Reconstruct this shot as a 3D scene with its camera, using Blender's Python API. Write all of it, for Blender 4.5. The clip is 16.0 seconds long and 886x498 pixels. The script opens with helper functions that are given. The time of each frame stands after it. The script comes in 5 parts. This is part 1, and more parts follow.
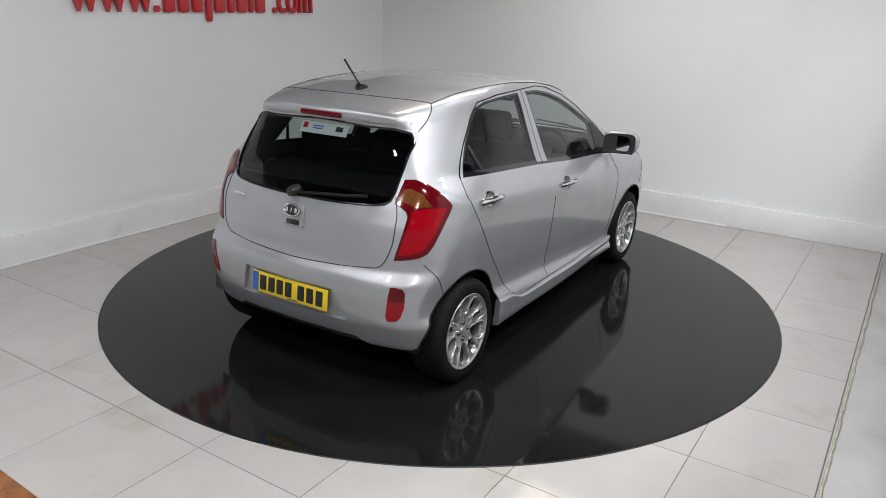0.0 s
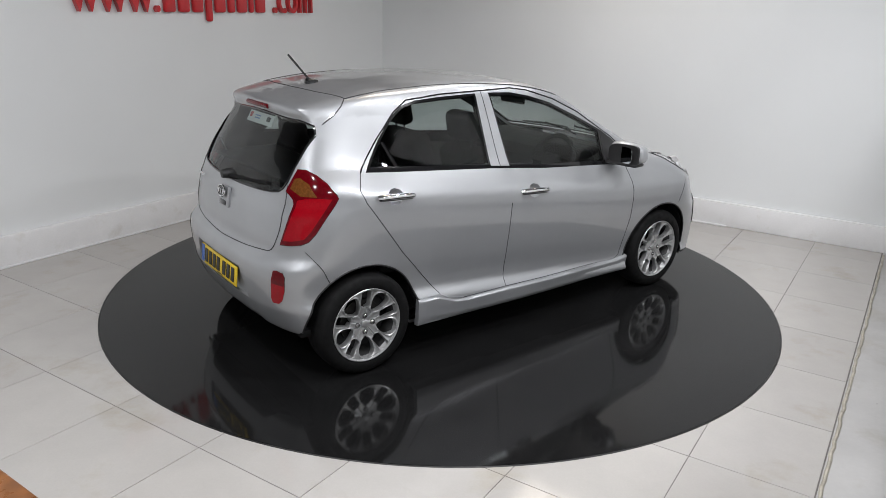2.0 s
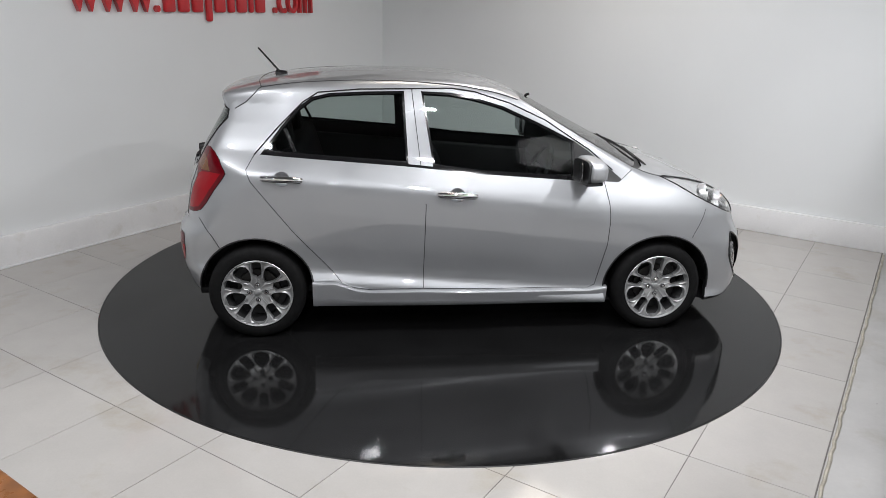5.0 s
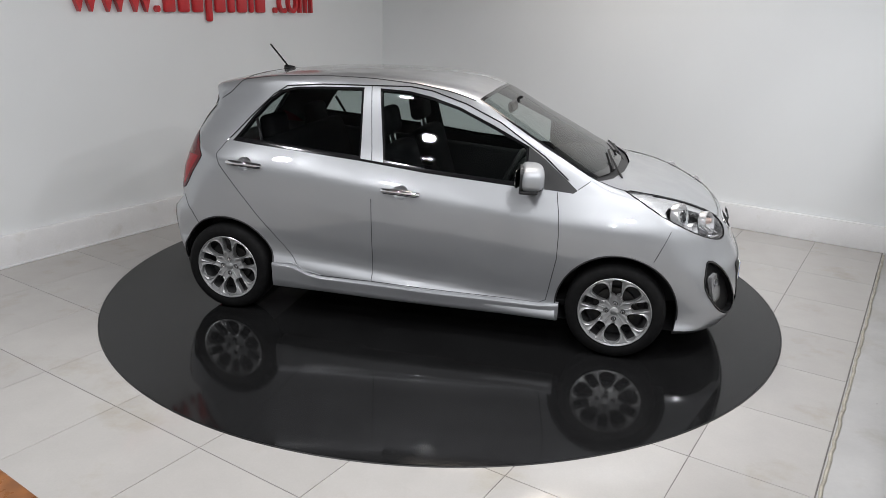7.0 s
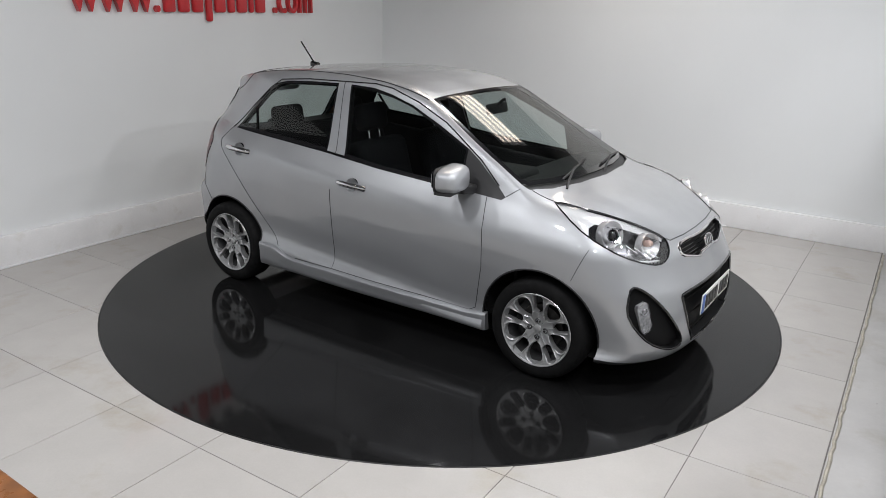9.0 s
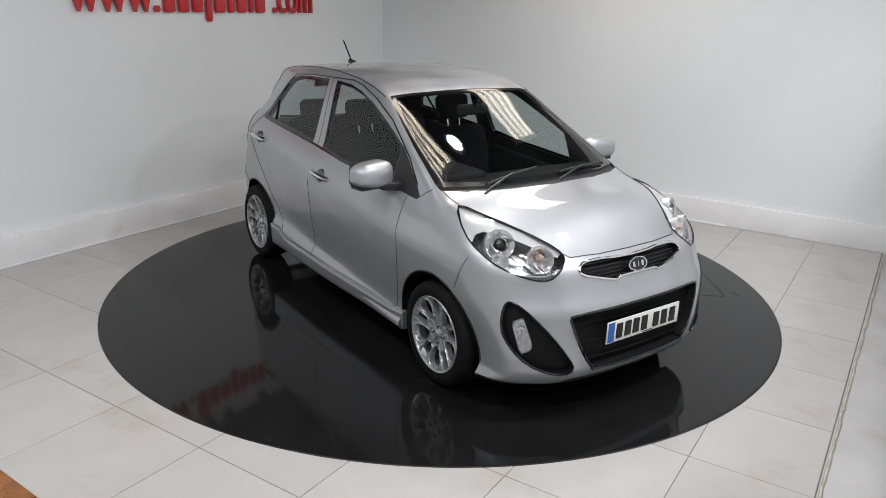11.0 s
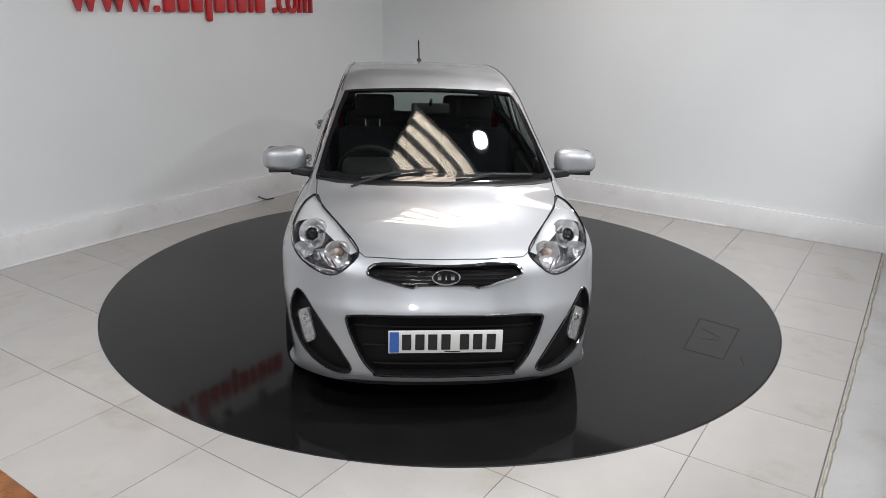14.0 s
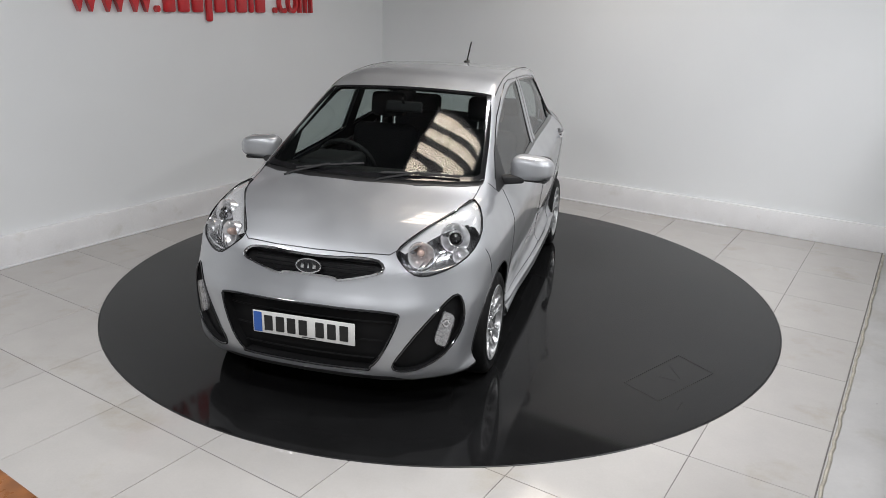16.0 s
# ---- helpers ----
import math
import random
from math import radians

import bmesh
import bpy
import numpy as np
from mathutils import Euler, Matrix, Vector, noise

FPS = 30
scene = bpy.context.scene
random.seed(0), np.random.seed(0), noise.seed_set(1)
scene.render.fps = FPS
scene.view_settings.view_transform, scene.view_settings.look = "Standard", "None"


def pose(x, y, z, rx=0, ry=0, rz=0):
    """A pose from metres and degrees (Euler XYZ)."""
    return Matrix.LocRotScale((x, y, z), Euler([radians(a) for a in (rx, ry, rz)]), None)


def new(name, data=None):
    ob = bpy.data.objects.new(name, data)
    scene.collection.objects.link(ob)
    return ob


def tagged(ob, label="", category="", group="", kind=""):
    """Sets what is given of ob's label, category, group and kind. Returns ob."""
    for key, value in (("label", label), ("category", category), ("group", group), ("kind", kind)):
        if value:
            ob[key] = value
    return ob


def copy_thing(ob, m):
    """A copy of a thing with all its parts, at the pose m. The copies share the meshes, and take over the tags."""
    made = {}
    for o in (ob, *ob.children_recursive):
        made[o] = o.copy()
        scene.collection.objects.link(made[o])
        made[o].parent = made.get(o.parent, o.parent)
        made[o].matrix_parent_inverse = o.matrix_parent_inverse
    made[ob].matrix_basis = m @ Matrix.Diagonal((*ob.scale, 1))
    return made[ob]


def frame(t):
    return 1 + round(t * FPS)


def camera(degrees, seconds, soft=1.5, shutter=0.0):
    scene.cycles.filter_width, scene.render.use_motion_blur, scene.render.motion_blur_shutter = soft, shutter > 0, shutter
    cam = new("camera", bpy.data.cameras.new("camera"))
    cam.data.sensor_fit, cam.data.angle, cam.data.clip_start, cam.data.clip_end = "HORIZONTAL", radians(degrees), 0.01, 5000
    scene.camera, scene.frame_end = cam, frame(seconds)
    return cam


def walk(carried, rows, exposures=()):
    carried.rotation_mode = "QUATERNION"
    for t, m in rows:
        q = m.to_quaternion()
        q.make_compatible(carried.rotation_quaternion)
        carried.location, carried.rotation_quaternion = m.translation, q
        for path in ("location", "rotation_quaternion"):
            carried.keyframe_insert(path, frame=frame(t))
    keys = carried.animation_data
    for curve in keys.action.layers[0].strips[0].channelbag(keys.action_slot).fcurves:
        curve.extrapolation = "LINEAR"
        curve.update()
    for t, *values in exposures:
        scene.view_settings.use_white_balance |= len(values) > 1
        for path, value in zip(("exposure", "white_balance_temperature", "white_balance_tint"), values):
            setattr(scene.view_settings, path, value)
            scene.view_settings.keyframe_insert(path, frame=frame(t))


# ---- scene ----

cam = camera(62.172, 16.0, soft=0.8)
EYE_POSE = Matrix.Translation((0, -4.9464, 1.8789)) @ pose(0, 0, 0, 0, 0, -0.0634) @ pose(0, 0, 0, 90 - 18.3597, 0, 0) @ pose(0, 0, 0, 0, 0, 1.5535)
walk(cam, [(0, EYE_POSE), (16, EYE_POSE)], exposures=[(0, 0.56, 6620, 13), (16, 0.56, 6620, 13)])

# turn of the table: degrees at the start and degrees a second
TURN_0, TURN_RATE = 57.57, -10.195
CAR_MID = -0.134          # the car stands this far off the table's axis, sideways

# the room lies at an angle to the camera: u runs towards the right back wall, v along it
ROOM = pose(0, 0, 0, 0, 0, 57.2)          # room x = u, room -y = v
U_WALL, V_WALL = 2.82, -2.71
U_BACK, V_FAR = -7.5, 6.5
CEILING = 3.2


def at_room(u, v, z, rz=0.0):
    return ROOM @ pose(u, -v, z, 0, 0, rz)


# ---- light ----
world = bpy.data.worlds.new("world")
scene.world = world
world.use_nodes = True
world.node_tree.nodes["Background"].inputs[0].default_value = (0.75, 0.8, 0.85, 1)
world.node_tree.nodes["Background"].inputs[1].default_value = 0.02


def area(name, m, sx, sy, power, color=(1, 0.97, 0.93), shape="RECTANGLE"):
    data = bpy.data.lights.new(name, "AREA")
    data.shape, data.size, data.size_y, data.energy, data.color = shape, sx, sy, power, color
    ob = new(name, data)
    ob.matrix_world = m
    return ob


# modular ceiling lights with four tubes each, and plain round downlights: room u, v
TUBE_LIGHTS = [(-0.06, 0.03), (1.95, 0.2)]
DOWNLIGHTS = [(0.54, 0.36), (-3.1, 0.25), (-4.7, 0.75), (-4.5, 3.0), (-2.7, 2.6), (-1.2, 1.8), (-0.4, 3.1), (-2.6, -0.9), (0.9, 1.7)]
DOWN_POWER = [15, 17, 23, 22, 24, 18, 32, 13, 15]
WARM, COOL = (1, 0.86, 0.67), (0.94, 0.975, 1.0)
TUBE_POWER = [1.4, 0.7]
for (u, v), power in zip(TUBE_LIGHTS, TUBE_POWER):
    for k in range(4):
        area("tube_light", at_room(u + (k - 1.5) * 0.16, v, CEILING - 0.062), 0.095, 0.86, power, WARM)
for (u, v), power in zip(DOWNLIGHTS, DOWN_POWER):
    area("downlight_lamp", at_room(u, v, CEILING - 0.032), 0.18, 0.18, power, COOL, "DISK")


# ---- materials ----
def material(name, base=(0.5, 0.5, 0.5), rough=0.5, metal=0.0, coat=0.0, spec=0.5, grain=0.0, scale=60.0, bump=0.0, stain=0.0, stain_scale=3.0, emit=None, strength=0.0, piece=0.0, coat_rough=0.03, coat_ior=1.5):
    """A Principled material with fine grain, wider stains, relief and, for pieces, a shade of their own."""
    m = bpy.data.materials.new(name)
    m.use_nodes = True
    t = m.node_tree
    b = t.nodes["Principled BSDF"]
    b.inputs["Base Color"].default_value = (*base, 1)
    b.inputs["Roughness"].default_value = rough
    b.inputs["Metallic"].default_value = metal
    b.inputs["Coat Weight"].default_value = coat
    b.inputs["Coat Roughness"].default_value = coat_rough
    b.inputs["Coat IOR"].default_value = coat_ior
    b.inputs["Specular IOR Level"].default_value = spec
    if emit:
        b.inputs["Emission Color"].default_value = (*emit, 1)
        b.inputs["Emission Strength"].default_value = strength
    if grain or stain or bump or piece:
        co = t.nodes.new("ShaderNodeTexCoord")

        def noise_at(s, detail):
            n = t.nodes.new("ShaderNodeTexNoise")
            n.inputs["Scale"].default_value, n.inputs["Detail"].default_value = s, detail
            t.links.new(co.outputs["Object"], n.inputs["Vector"])
            return n.outputs["Fac"]

        def ramp(src, lo, hi):
            r = t.nodes.new("ShaderNodeMapRange")
            r.inputs["From Min"].default_value, r.inputs["From Max"].default_value = 0.25, 0.75
            r.inputs["To Min"].default_value, r.inputs["To Max"].default_value = lo, hi
            t.links.new(src, r.inputs["Value"])
            return r.outputs["Result"]

        def times(a, c):
            x = t.nodes.new("ShaderNodeMath")
            x.operation = "MULTIPLY"
            t.links.new(a, x.inputs[0]), t.links.new(c, x.inputs[1])
            return x.outputs[0]
        fine = noise_at(scale, 4)
        value = times(ramp(fine, 1 - grain, 1 + grain), ramp(noise_at(stain_scale, 5), 1 - stain, 1 + stain * 0.5))
        if piece:
            info = t.nodes.new("ShaderNodeObjectInfo")
            r = t.nodes.new("ShaderNodeMapRange")
            r.inputs["To Min"].default_value, r.inputs["To Max"].default_value = 1 - piece, 1 + piece
            t.links.new(info.outputs["Random"], r.inputs["Value"])
            value = times(value, r.outputs["Result"])
        h = t.nodes.new("ShaderNodeHueSaturation")
        h.inputs["Color"].default_value = (*base, 1)
        t.links.new(value, h.inputs["Value"])
        t.links.new(h.outputs["Color"], b.inputs["Base Color"])
        if stain:
            t.links.new(ramp(noise_at(stain_scale * 2.7, 5), max(0.02, rough * 0.75), min(1, rough * 1.25)), b.inputs["Roughness"])
        if bump:
            k = t.nodes.new("ShaderNodeBump")
            k.inputs["Strength"].default_value, k.inputs["Distance"].default_value = 1.0, bump
            t.links.new(fine, k.inputs["Height"])
            t.links.new(k.outputs["Normal"], b.inputs["Normal"])
    return m


def glass(name, tint, film=0.048):
    """Thin glazing: tinted see-through, with the mirror film of its two faces growing towards a glancing view."""
    m = bpy.data.materials.new(name)
    m.use_nodes = True
    t = m.node_tree
    t.nodes.remove(t.nodes["Principled BSDF"])
    out = t.nodes["Material Output"]
    mix, lay = t.nodes.new("ShaderNodeMixShader"), t.nodes.new("ShaderNodeLayerWeight")
    fifth, share = t.nodes.new("ShaderNodeMath"), t.nodes.new("ShaderNodeMapRange")
    tr, gl = t.nodes.new("ShaderNodeBsdfTransparent"), t.nodes.new("ShaderNodeBsdfGlossy")
    tr.inputs["Color"].default_value = (*tint, 1)
    gl.inputs["Roughness"].default_value = 0.01
    lay.inputs["Blend"].default_value = 0.5
    fifth.operation = "POWER"
    fifth.inputs[1].default_value = 4.2
    share.inputs["To Min"].default_value, share.inputs["To Max"].default_value = film, 1.0
    t.links.new(lay.outputs["Facing"], fifth.inputs[0]), t.links.new(fifth.outputs[0], share.inputs["Value"])
    t.links.new(share.outputs[0], mix.inputs[0]), t.links.new(tr.outputs[0], mix.inputs[1]), t.links.new(gl.outputs[0], mix.inputs[2])
    t.links.new(mix.outputs[0], out.inputs["Surface"])
    return m


WALL = material("wall_paint", (0.80, 0.82, 0.83), 0.55, grain=0.015, scale=180, bump=0.0006, stain=0.035, stain_scale=0.9)
SKIRT = material("skirting_paint", (0.82, 0.82, 0.83), 0.42, grain=0.02, scale=90, stain=0.06, stain_scale=4, bump=0.0004)
# dark ceiling, known only from reflections; also coats the added wall bands
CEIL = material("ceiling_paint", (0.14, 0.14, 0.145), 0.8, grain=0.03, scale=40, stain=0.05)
TILE = material("porcelain_tile", (0.465, 0.447, 0.427), 0.085, grain=0.02, scale=120, stain=0.05, stain_scale=5, piece=0.03, spec=0.5)
GROUT = material("grout", (0.20, 0.19, 0.18), 0.9, grain=0.15, scale=80, stain=0.2)
SEALANT = material("old_sealant", (0.46, 0.43, 0.36), 0.6, grain=0.1, scale=60, stain=0.3, stain_scale=12)
DISC = material("black_disc", (0.0105, 0.0105, 0.0108), 0.07, grain=0.10, scale=30, stain=0.30, stain_scale=3.0, spec=0.25)
DISC_EDGE = material("disc_edge", (0.012, 0.012, 0.012), 0.4, grain=0.2)
SCRATCH = material("scored_line", (0.006, 0.006, 0.006), 0.6, grain=0.2)
BOARD = material("white_board", (0.47, 0.465, 0.46), 0.35, grain=0.02, scale=50, stain=0.17, stain_scale=2.6, bump=0.0005)
RED = material("red_acrylic", (0.55, 0.012, 0.018), 0.3, grain=0.04, scale=40, coat=0.3)
PAINT = material("silver_paint", (0.435, 0.446, 0.464), 0.43, metal=0.63, coat=1.0, coat_rough=0.015, coat_ior=1.68, grain=0.045, scale=900, stain=0.012, stain_scale=2)
BLACK = material("black_plastic", (0.018, 0.018, 0.019), 0.45, grain=0.12, scale=300, bump=0.0003)
DEEP = material("grille_black", (0.006, 0.006, 0.0065), 0.6, grain=0.1, scale=200, spec=0.2)
GLOSS = material("gloss_black", (0.008, 0.008, 0.009), 0.12, grain=0.05, coat=0.5)
JOINT = material("panel_gap", (0.03, 0.03, 0.031), 0.6, grain=0.1)
RUBBER = material("tyre_rubber", (0.006, 0.006, 0.0063), 0.72, grain=0.2, scale=120, stain=0.2, stain_scale=9, bump=0.0004, spec=0.2)
ALLOY = material("alloy_silver", (0.55, 0.555, 0.56), 0.33, metal=0.75, grain=0.05, scale=400, stain=0.08, stain_scale=20, coat=0.4)
# darker than the alloy: shade behind the spokes is put into this colour
BARREL_SHADED = material("rim_barrel_shaded", (0.10, 0.10, 0.103), 0.4, metal=0.7, grain=0.1, scale=60, stain=0.2, stain_scale=15)
STEEL = material("brake_steel", (0.05, 0.048, 0.046), 0.5, metal=0.9, grain=0.2, scale=90)
MIRROR = material("mirror_glass", (0.35, 0.36, 0.37), 0.03, metal=1.0, grain=0.02)
CHROME = material("chrome", (0.86, 0.86, 0.87), 0.06, metal=1.0, grain=0.02)
TRIM = material("interior_plastic", (0.007, 0.007, 0.0075), 0.6, spec=0.2, grain=0.1, scale=250, bump=0.0004)
FABRIC = material("seat_cloth", (0.006, 0.006, 0.007), 0.9, spec=0.1, grain=0.3, scale=350, bump=0.0008, stain=0.1, stain_scale=15)
LINING = material("roof_lining", (0.30, 0.30, 0.29), 0.95, grain=0.08, scale=300)
TAIL_RED = material("tail_lamp_red", (0.31, 0.002, 0.008), 0.08, grain=0.14, scale=110, spec=0.3)
TAIL_DEEP = material("tail_lamp_dark_red", (0.11, 0.0015, 0.005), 0.10, grain=0.2, scale=80, spec=0.4)
TAIL_AMBER = material("tail_lamp_amber", (0.17, 0.06, 0.014), 0.12, metal=0.2, grain=0.35, scale=90, coat=0.4)
LAMP_STRIP = material("lamp_strip", (0.58, 0.585, 0.59), 0.3, metal=0.15, grain=0.05, scale=60)
LAMP_DARK = material("lamp_housing", (0.40, 0.40, 0.41), 0.2, metal=0.92, grain=0.15, scale=50)
LAMP_WHITE = material("lamp_reflector", (0.80, 0.80, 0.81), 0.16, metal=0.7, grain=0.15, scale=45)
FOG_WHITE = material("fog_reflector", (0.55, 0.55, 0.56), 0.22, metal=0.6, grain=0.5, scale=70, bump=0.004)
LAMP_AMBER = material("amber_bulb", (0.62, 0.46, 0.40), 0.2, metal=0.4, grain=0.1)
YELLOW = material("yellow_plate", (0.80, 0.56, 0.02), 0.35, grain=0.03, stain=0.05, stain_scale=12)
WHITE = material("white_plate", (0.80, 0.80, 0.78), 0.35, grain=0.03, stain=0.04, stain_scale=12)
BLUE = material("blue_band", (0.03, 0.12, 0.45), 0.35, grain=0.04)
INK = material("plate_ink", (0.012, 0.012, 0.012), 0.4, grain=0.1)
PAPER = material("window_paper", (0.75, 0.77, 0.76), 0.7, grain=0.03)
WOOD = material("varnished_wood", (0.20, 0.078, 0.026), 0.3, grain=0.35, scale=25, stain=0.3, stain_scale=6, coat=0.4)
DARK = material("dark_metal", (0.03, 0.025, 0.04), 0.4, grain=0.1)
DIFFUSER = material("lamp_diffuser", (0.8, 0.8, 0.8), 0.5, emit=(1, 0.95, 0.88), strength=2.0)
GLASS = glass("window_glass", (0.74, 0.80, 0.785))
PRIVACY = glass("rear_window_glass", (0.68, 0.74, 0.725))
BACKGLASS = glass("tailgate_glass", (0.58, 0.63, 0.62))
CLEAR = glass("lamp_glass", (0.95, 0.955, 0.96), 0.06)


def soil(m, colour, scale, start, full, most):
    """Worn-in dirt in patches over a still surface, running on from piece to piece."""
    t = m.node_tree
    b = t.nodes["Principled BSDF"]
    place, n = t.nodes.new("ShaderNodeNewGeometry"), t.nodes.new("ShaderNodeTexNoise")
    r, mix = t.nodes.new("ShaderNodeMapRange"), t.nodes.new("ShaderNodeMix")
    n.inputs["Scale"].default_value, n.inputs["Detail"].default_value, n.inputs["Roughness"].default_value = scale, 7, 0.62
    r.inputs["From Min"].default_value, r.inputs["From Max"].default_value, r.inputs["To Max"].default_value = start, full, most
    mix.data_type, mix.blend_type = "RGBA", "MULTIPLY"
    mix.inputs[7].default_value = (*colour, 1)
    t.links.new(place.outputs["Position"], n.inputs["Vector"]), t.links.new(n.outputs["Fac"], r.inputs["Value"])
    t.links.new(r.outputs["Result"], mix.inputs[0])
    t.links.new(b.inputs["Base Color"].links[0].from_socket, mix.inputs[6])
    t.links.new(mix.outputs[2], b.inputs["Base Color"])


soil(TILE, (0.80, 0.74, 0.60), 1.7, 0.56, 0.74, 0.75)
soil(BOARD, (0.78, 0.74, 0.66), 3.0, 0.52, 0.72, 0.8)
soil(SKIRT, (0.80, 0.78, 0.72), 6.0, 0.58, 0.75, 0.6)


# ---- mesh helpers ----
def part(name, bm, mat, parent=None, label="", smooth=True, m=None):
    """Links a bmesh as one mesh object under a thing or part."""
    me = bpy.data.meshes.new(name)
    bm.normal_update()
    for f in bm.faces:
        f.smooth = smooth
    bm.to_mesh(me)
    bm.free()
    me.materials.append(mat)
    if smooth:
        me.set_sharp_from_angle(angle=radians(38))
    ob = new(name, me)
    if parent:
        ob.parent = parent
    if m is not None:
        ob.matrix_basis = m
    if label:
        ob["label"] = label
    return ob


def box(bm, sx, sy, sz, m=Matrix(), bevel=0.0, seg=2):
    r = bmesh.ops.create_cube(bm, size=1, matrix=m @ Matrix.Diagonal((sx, sy, sz, 1)))
    if bevel:
        es = list({e for v in r["verts"] for e in v.link_edges})
        bmesh.ops.bevel(bm, geom=es, offset=bevel, segments=seg, affect="EDGES", profile=0.5)
    return bm


def box_part(name, size, mat, parent=None, m=Matrix(), bevel=0.0, label="", seg=2):
    bm = bmesh.new()
    box(bm, *size, Matrix(), bevel, seg)
    return part(name, bm, mat, parent, label, True, m)


def lathe(profile, n=48, axis="Y"):
    """Turns (radius, along) points about the y axis; the last point joins nothing."""
    bm = bmesh.new()
    rings = []
    for r, a in profile:
        rings.append([bm.verts.new((r * math.cos(2 * math.pi * i / n), a, r * math.sin(2 * math.pi * i / n))) for i in range(n)])
    for p, q in zip(rings, rings[1:]):
        for i in range(n):
            bm.faces.new((p[i], p[(i + 1) % n], q[(i + 1) % n], q[i]))
    bmesh.ops.recalc_face_normals(bm, faces=bm.faces)
    return bm


def tube(bm, pts, r, n=6, closed=False, flat=1.0):
    """A round bar along a line of points."""
    pts = [Vector(p) for p in pts]
    rings, k = [], len(pts)
    for i, p in enumerate(pts):
        a = pts[(i - 1) % k] if closed or i else p
        b = pts[(i + 1) % k] if closed or i < k - 1 else p
        d = (b - a).normalized()
        s = d.cross(Vector((0.13, 0.31, 0.94))).normalized()
        w = d.cross(s)
        rings.append([bm.verts.new(p + (s * math.cos(2 * math.pi * j / n) + w * math.sin(2 * math.pi * j / n)) * r) for j in range(n)])
    for i in range(k if closed else k - 1):
        p, q = rings[i], rings[(i + 1) % k]
        for j in range(n):
            bm.faces.new((p[j], p[(j + 1) % n], q[(j + 1) % n], q[j]))
    if not closed:
        bm.faces.new(rings[0][::-1]), bm.faces.new(rings[-1])
    return bm


def slab(bm, poly, y0, y1):
    """An upright plate from an outline in x and z, between two depths."""
    a = [bm.verts.new((x, y0, z)) for x, z in poly]
    b = [bm.verts.new((x, y1, z)) for x, z in poly]
    bm.faces.new(a), bm.faces.new(b[::-1])
    for i in range(len(poly)):
        j = (i + 1) % len(poly)
        bm.faces.new((a[j], a[i], b[i], b[j]))
    bmesh.ops.recalc_face_normals(bm, faces=bm.faces)
    return bm


# ---- the room ----
def setting(name, size, mat, m, label, bevel=0.0, category="wall"):
    ob = box_part(name, size, mat, None, m, bevel)
    return tagged(ob, label, category, kind="structure")


def room():
    du, dv = U_WALL - U_BACK, V_FAR - V_WALL
    cu, cv = (U_WALL + U_BACK) / 2, (V_FAR + V_WALL) / 2
    setting("wall_north", (0.2, dv + 0.4, CEILING), WALL, at_room(U_WALL + 0.1, cv, CEILING / 2), "plain white painted showroom wall above a deep skirting")
    setting("wall_west", (du, 0.2, CEILING), WALL, at_room(cu, V_WALL - 0.1, CEILING / 2), "plain white painted showroom wall carrying red letters")
    setting("wall_south", (0.2, dv + 0.4, CEILING), WALL, at_room(U_BACK - 0.1, cv, CEILING / 2), "plain white painted wall closing the showroom")
    setting("wall_east", (du, 0.2, CEILING), WALL, at_room(cu, V_FAR + 0.1, CEILING / 2), "plain white painted wall closing the showroom")
    setting("ceiling", (du + 0.4, dv + 0.4, 0.2), CEIL, at_room(cu, cv, CEILING + 0.1), "flat dark grey showroom ceiling", category="ceiling")
    # unseen dark bands added above the white, standing in for a reflected dark ceiling
    setting("upper_wall", (0.012, dv - 0.03, CEILING - 2.66), CEIL, at_room(U_WALL - 0.006, cv + 0.01, (CEILING + 2.66) / 2 - 0.002), "dark grey upper band added above the white wall for reflections", 0.0, "wall band")
    setting("upper_wall", (du - 0.03, 0.012, CEILING - 2.20), CEIL, at_room(cu - 0.02, V_WALL + 0.006, (CEILING + 2.20) / 2 - 0.002), "dark grey upper band added above the white wall for reflections", 0.0, "wall band")
    # skirtings with a rounded top edge, the north one butting against the west one
    setting("baseboard", (du - 0.0, 0.05, 0.225), SKIRT, at_room(cu, V_WALL + 0.025, 0.1095), "deep white painted skirting board at the wall foot", 0.006, "skirting")
    setting("baseboard", (0.04, dv - 0.06, 0.22), SKIRT, at_room(U_WALL - 0.02, cv + 0.03, 0.107), "deep white painted skirting board at the wall foot", 0.006, "skirting")
    setting("trim", (0.02, 3.9, 0.012), SKIRT, at_room(U_WALL - 0.05, V_WALL + 2.1, 0.003), "lumpy white sealant bead along the skirting foot", 0.004, "sealant")
    setting("trim", (4.6, 0.02, 0.012), SKIRT, at_room(U_WALL - 2.4, V_WALL + 0.06, 0.003), "lumpy white sealant bead along the skirting foot", 0.004, "sealant")
    ground = setting("floor", (du + 0.4, dv + 0.4, 0.1), GROUT, at_room(cu, cv, -0.0572), "showroom floor of large pale polished tiles", category="floor")
    return ground


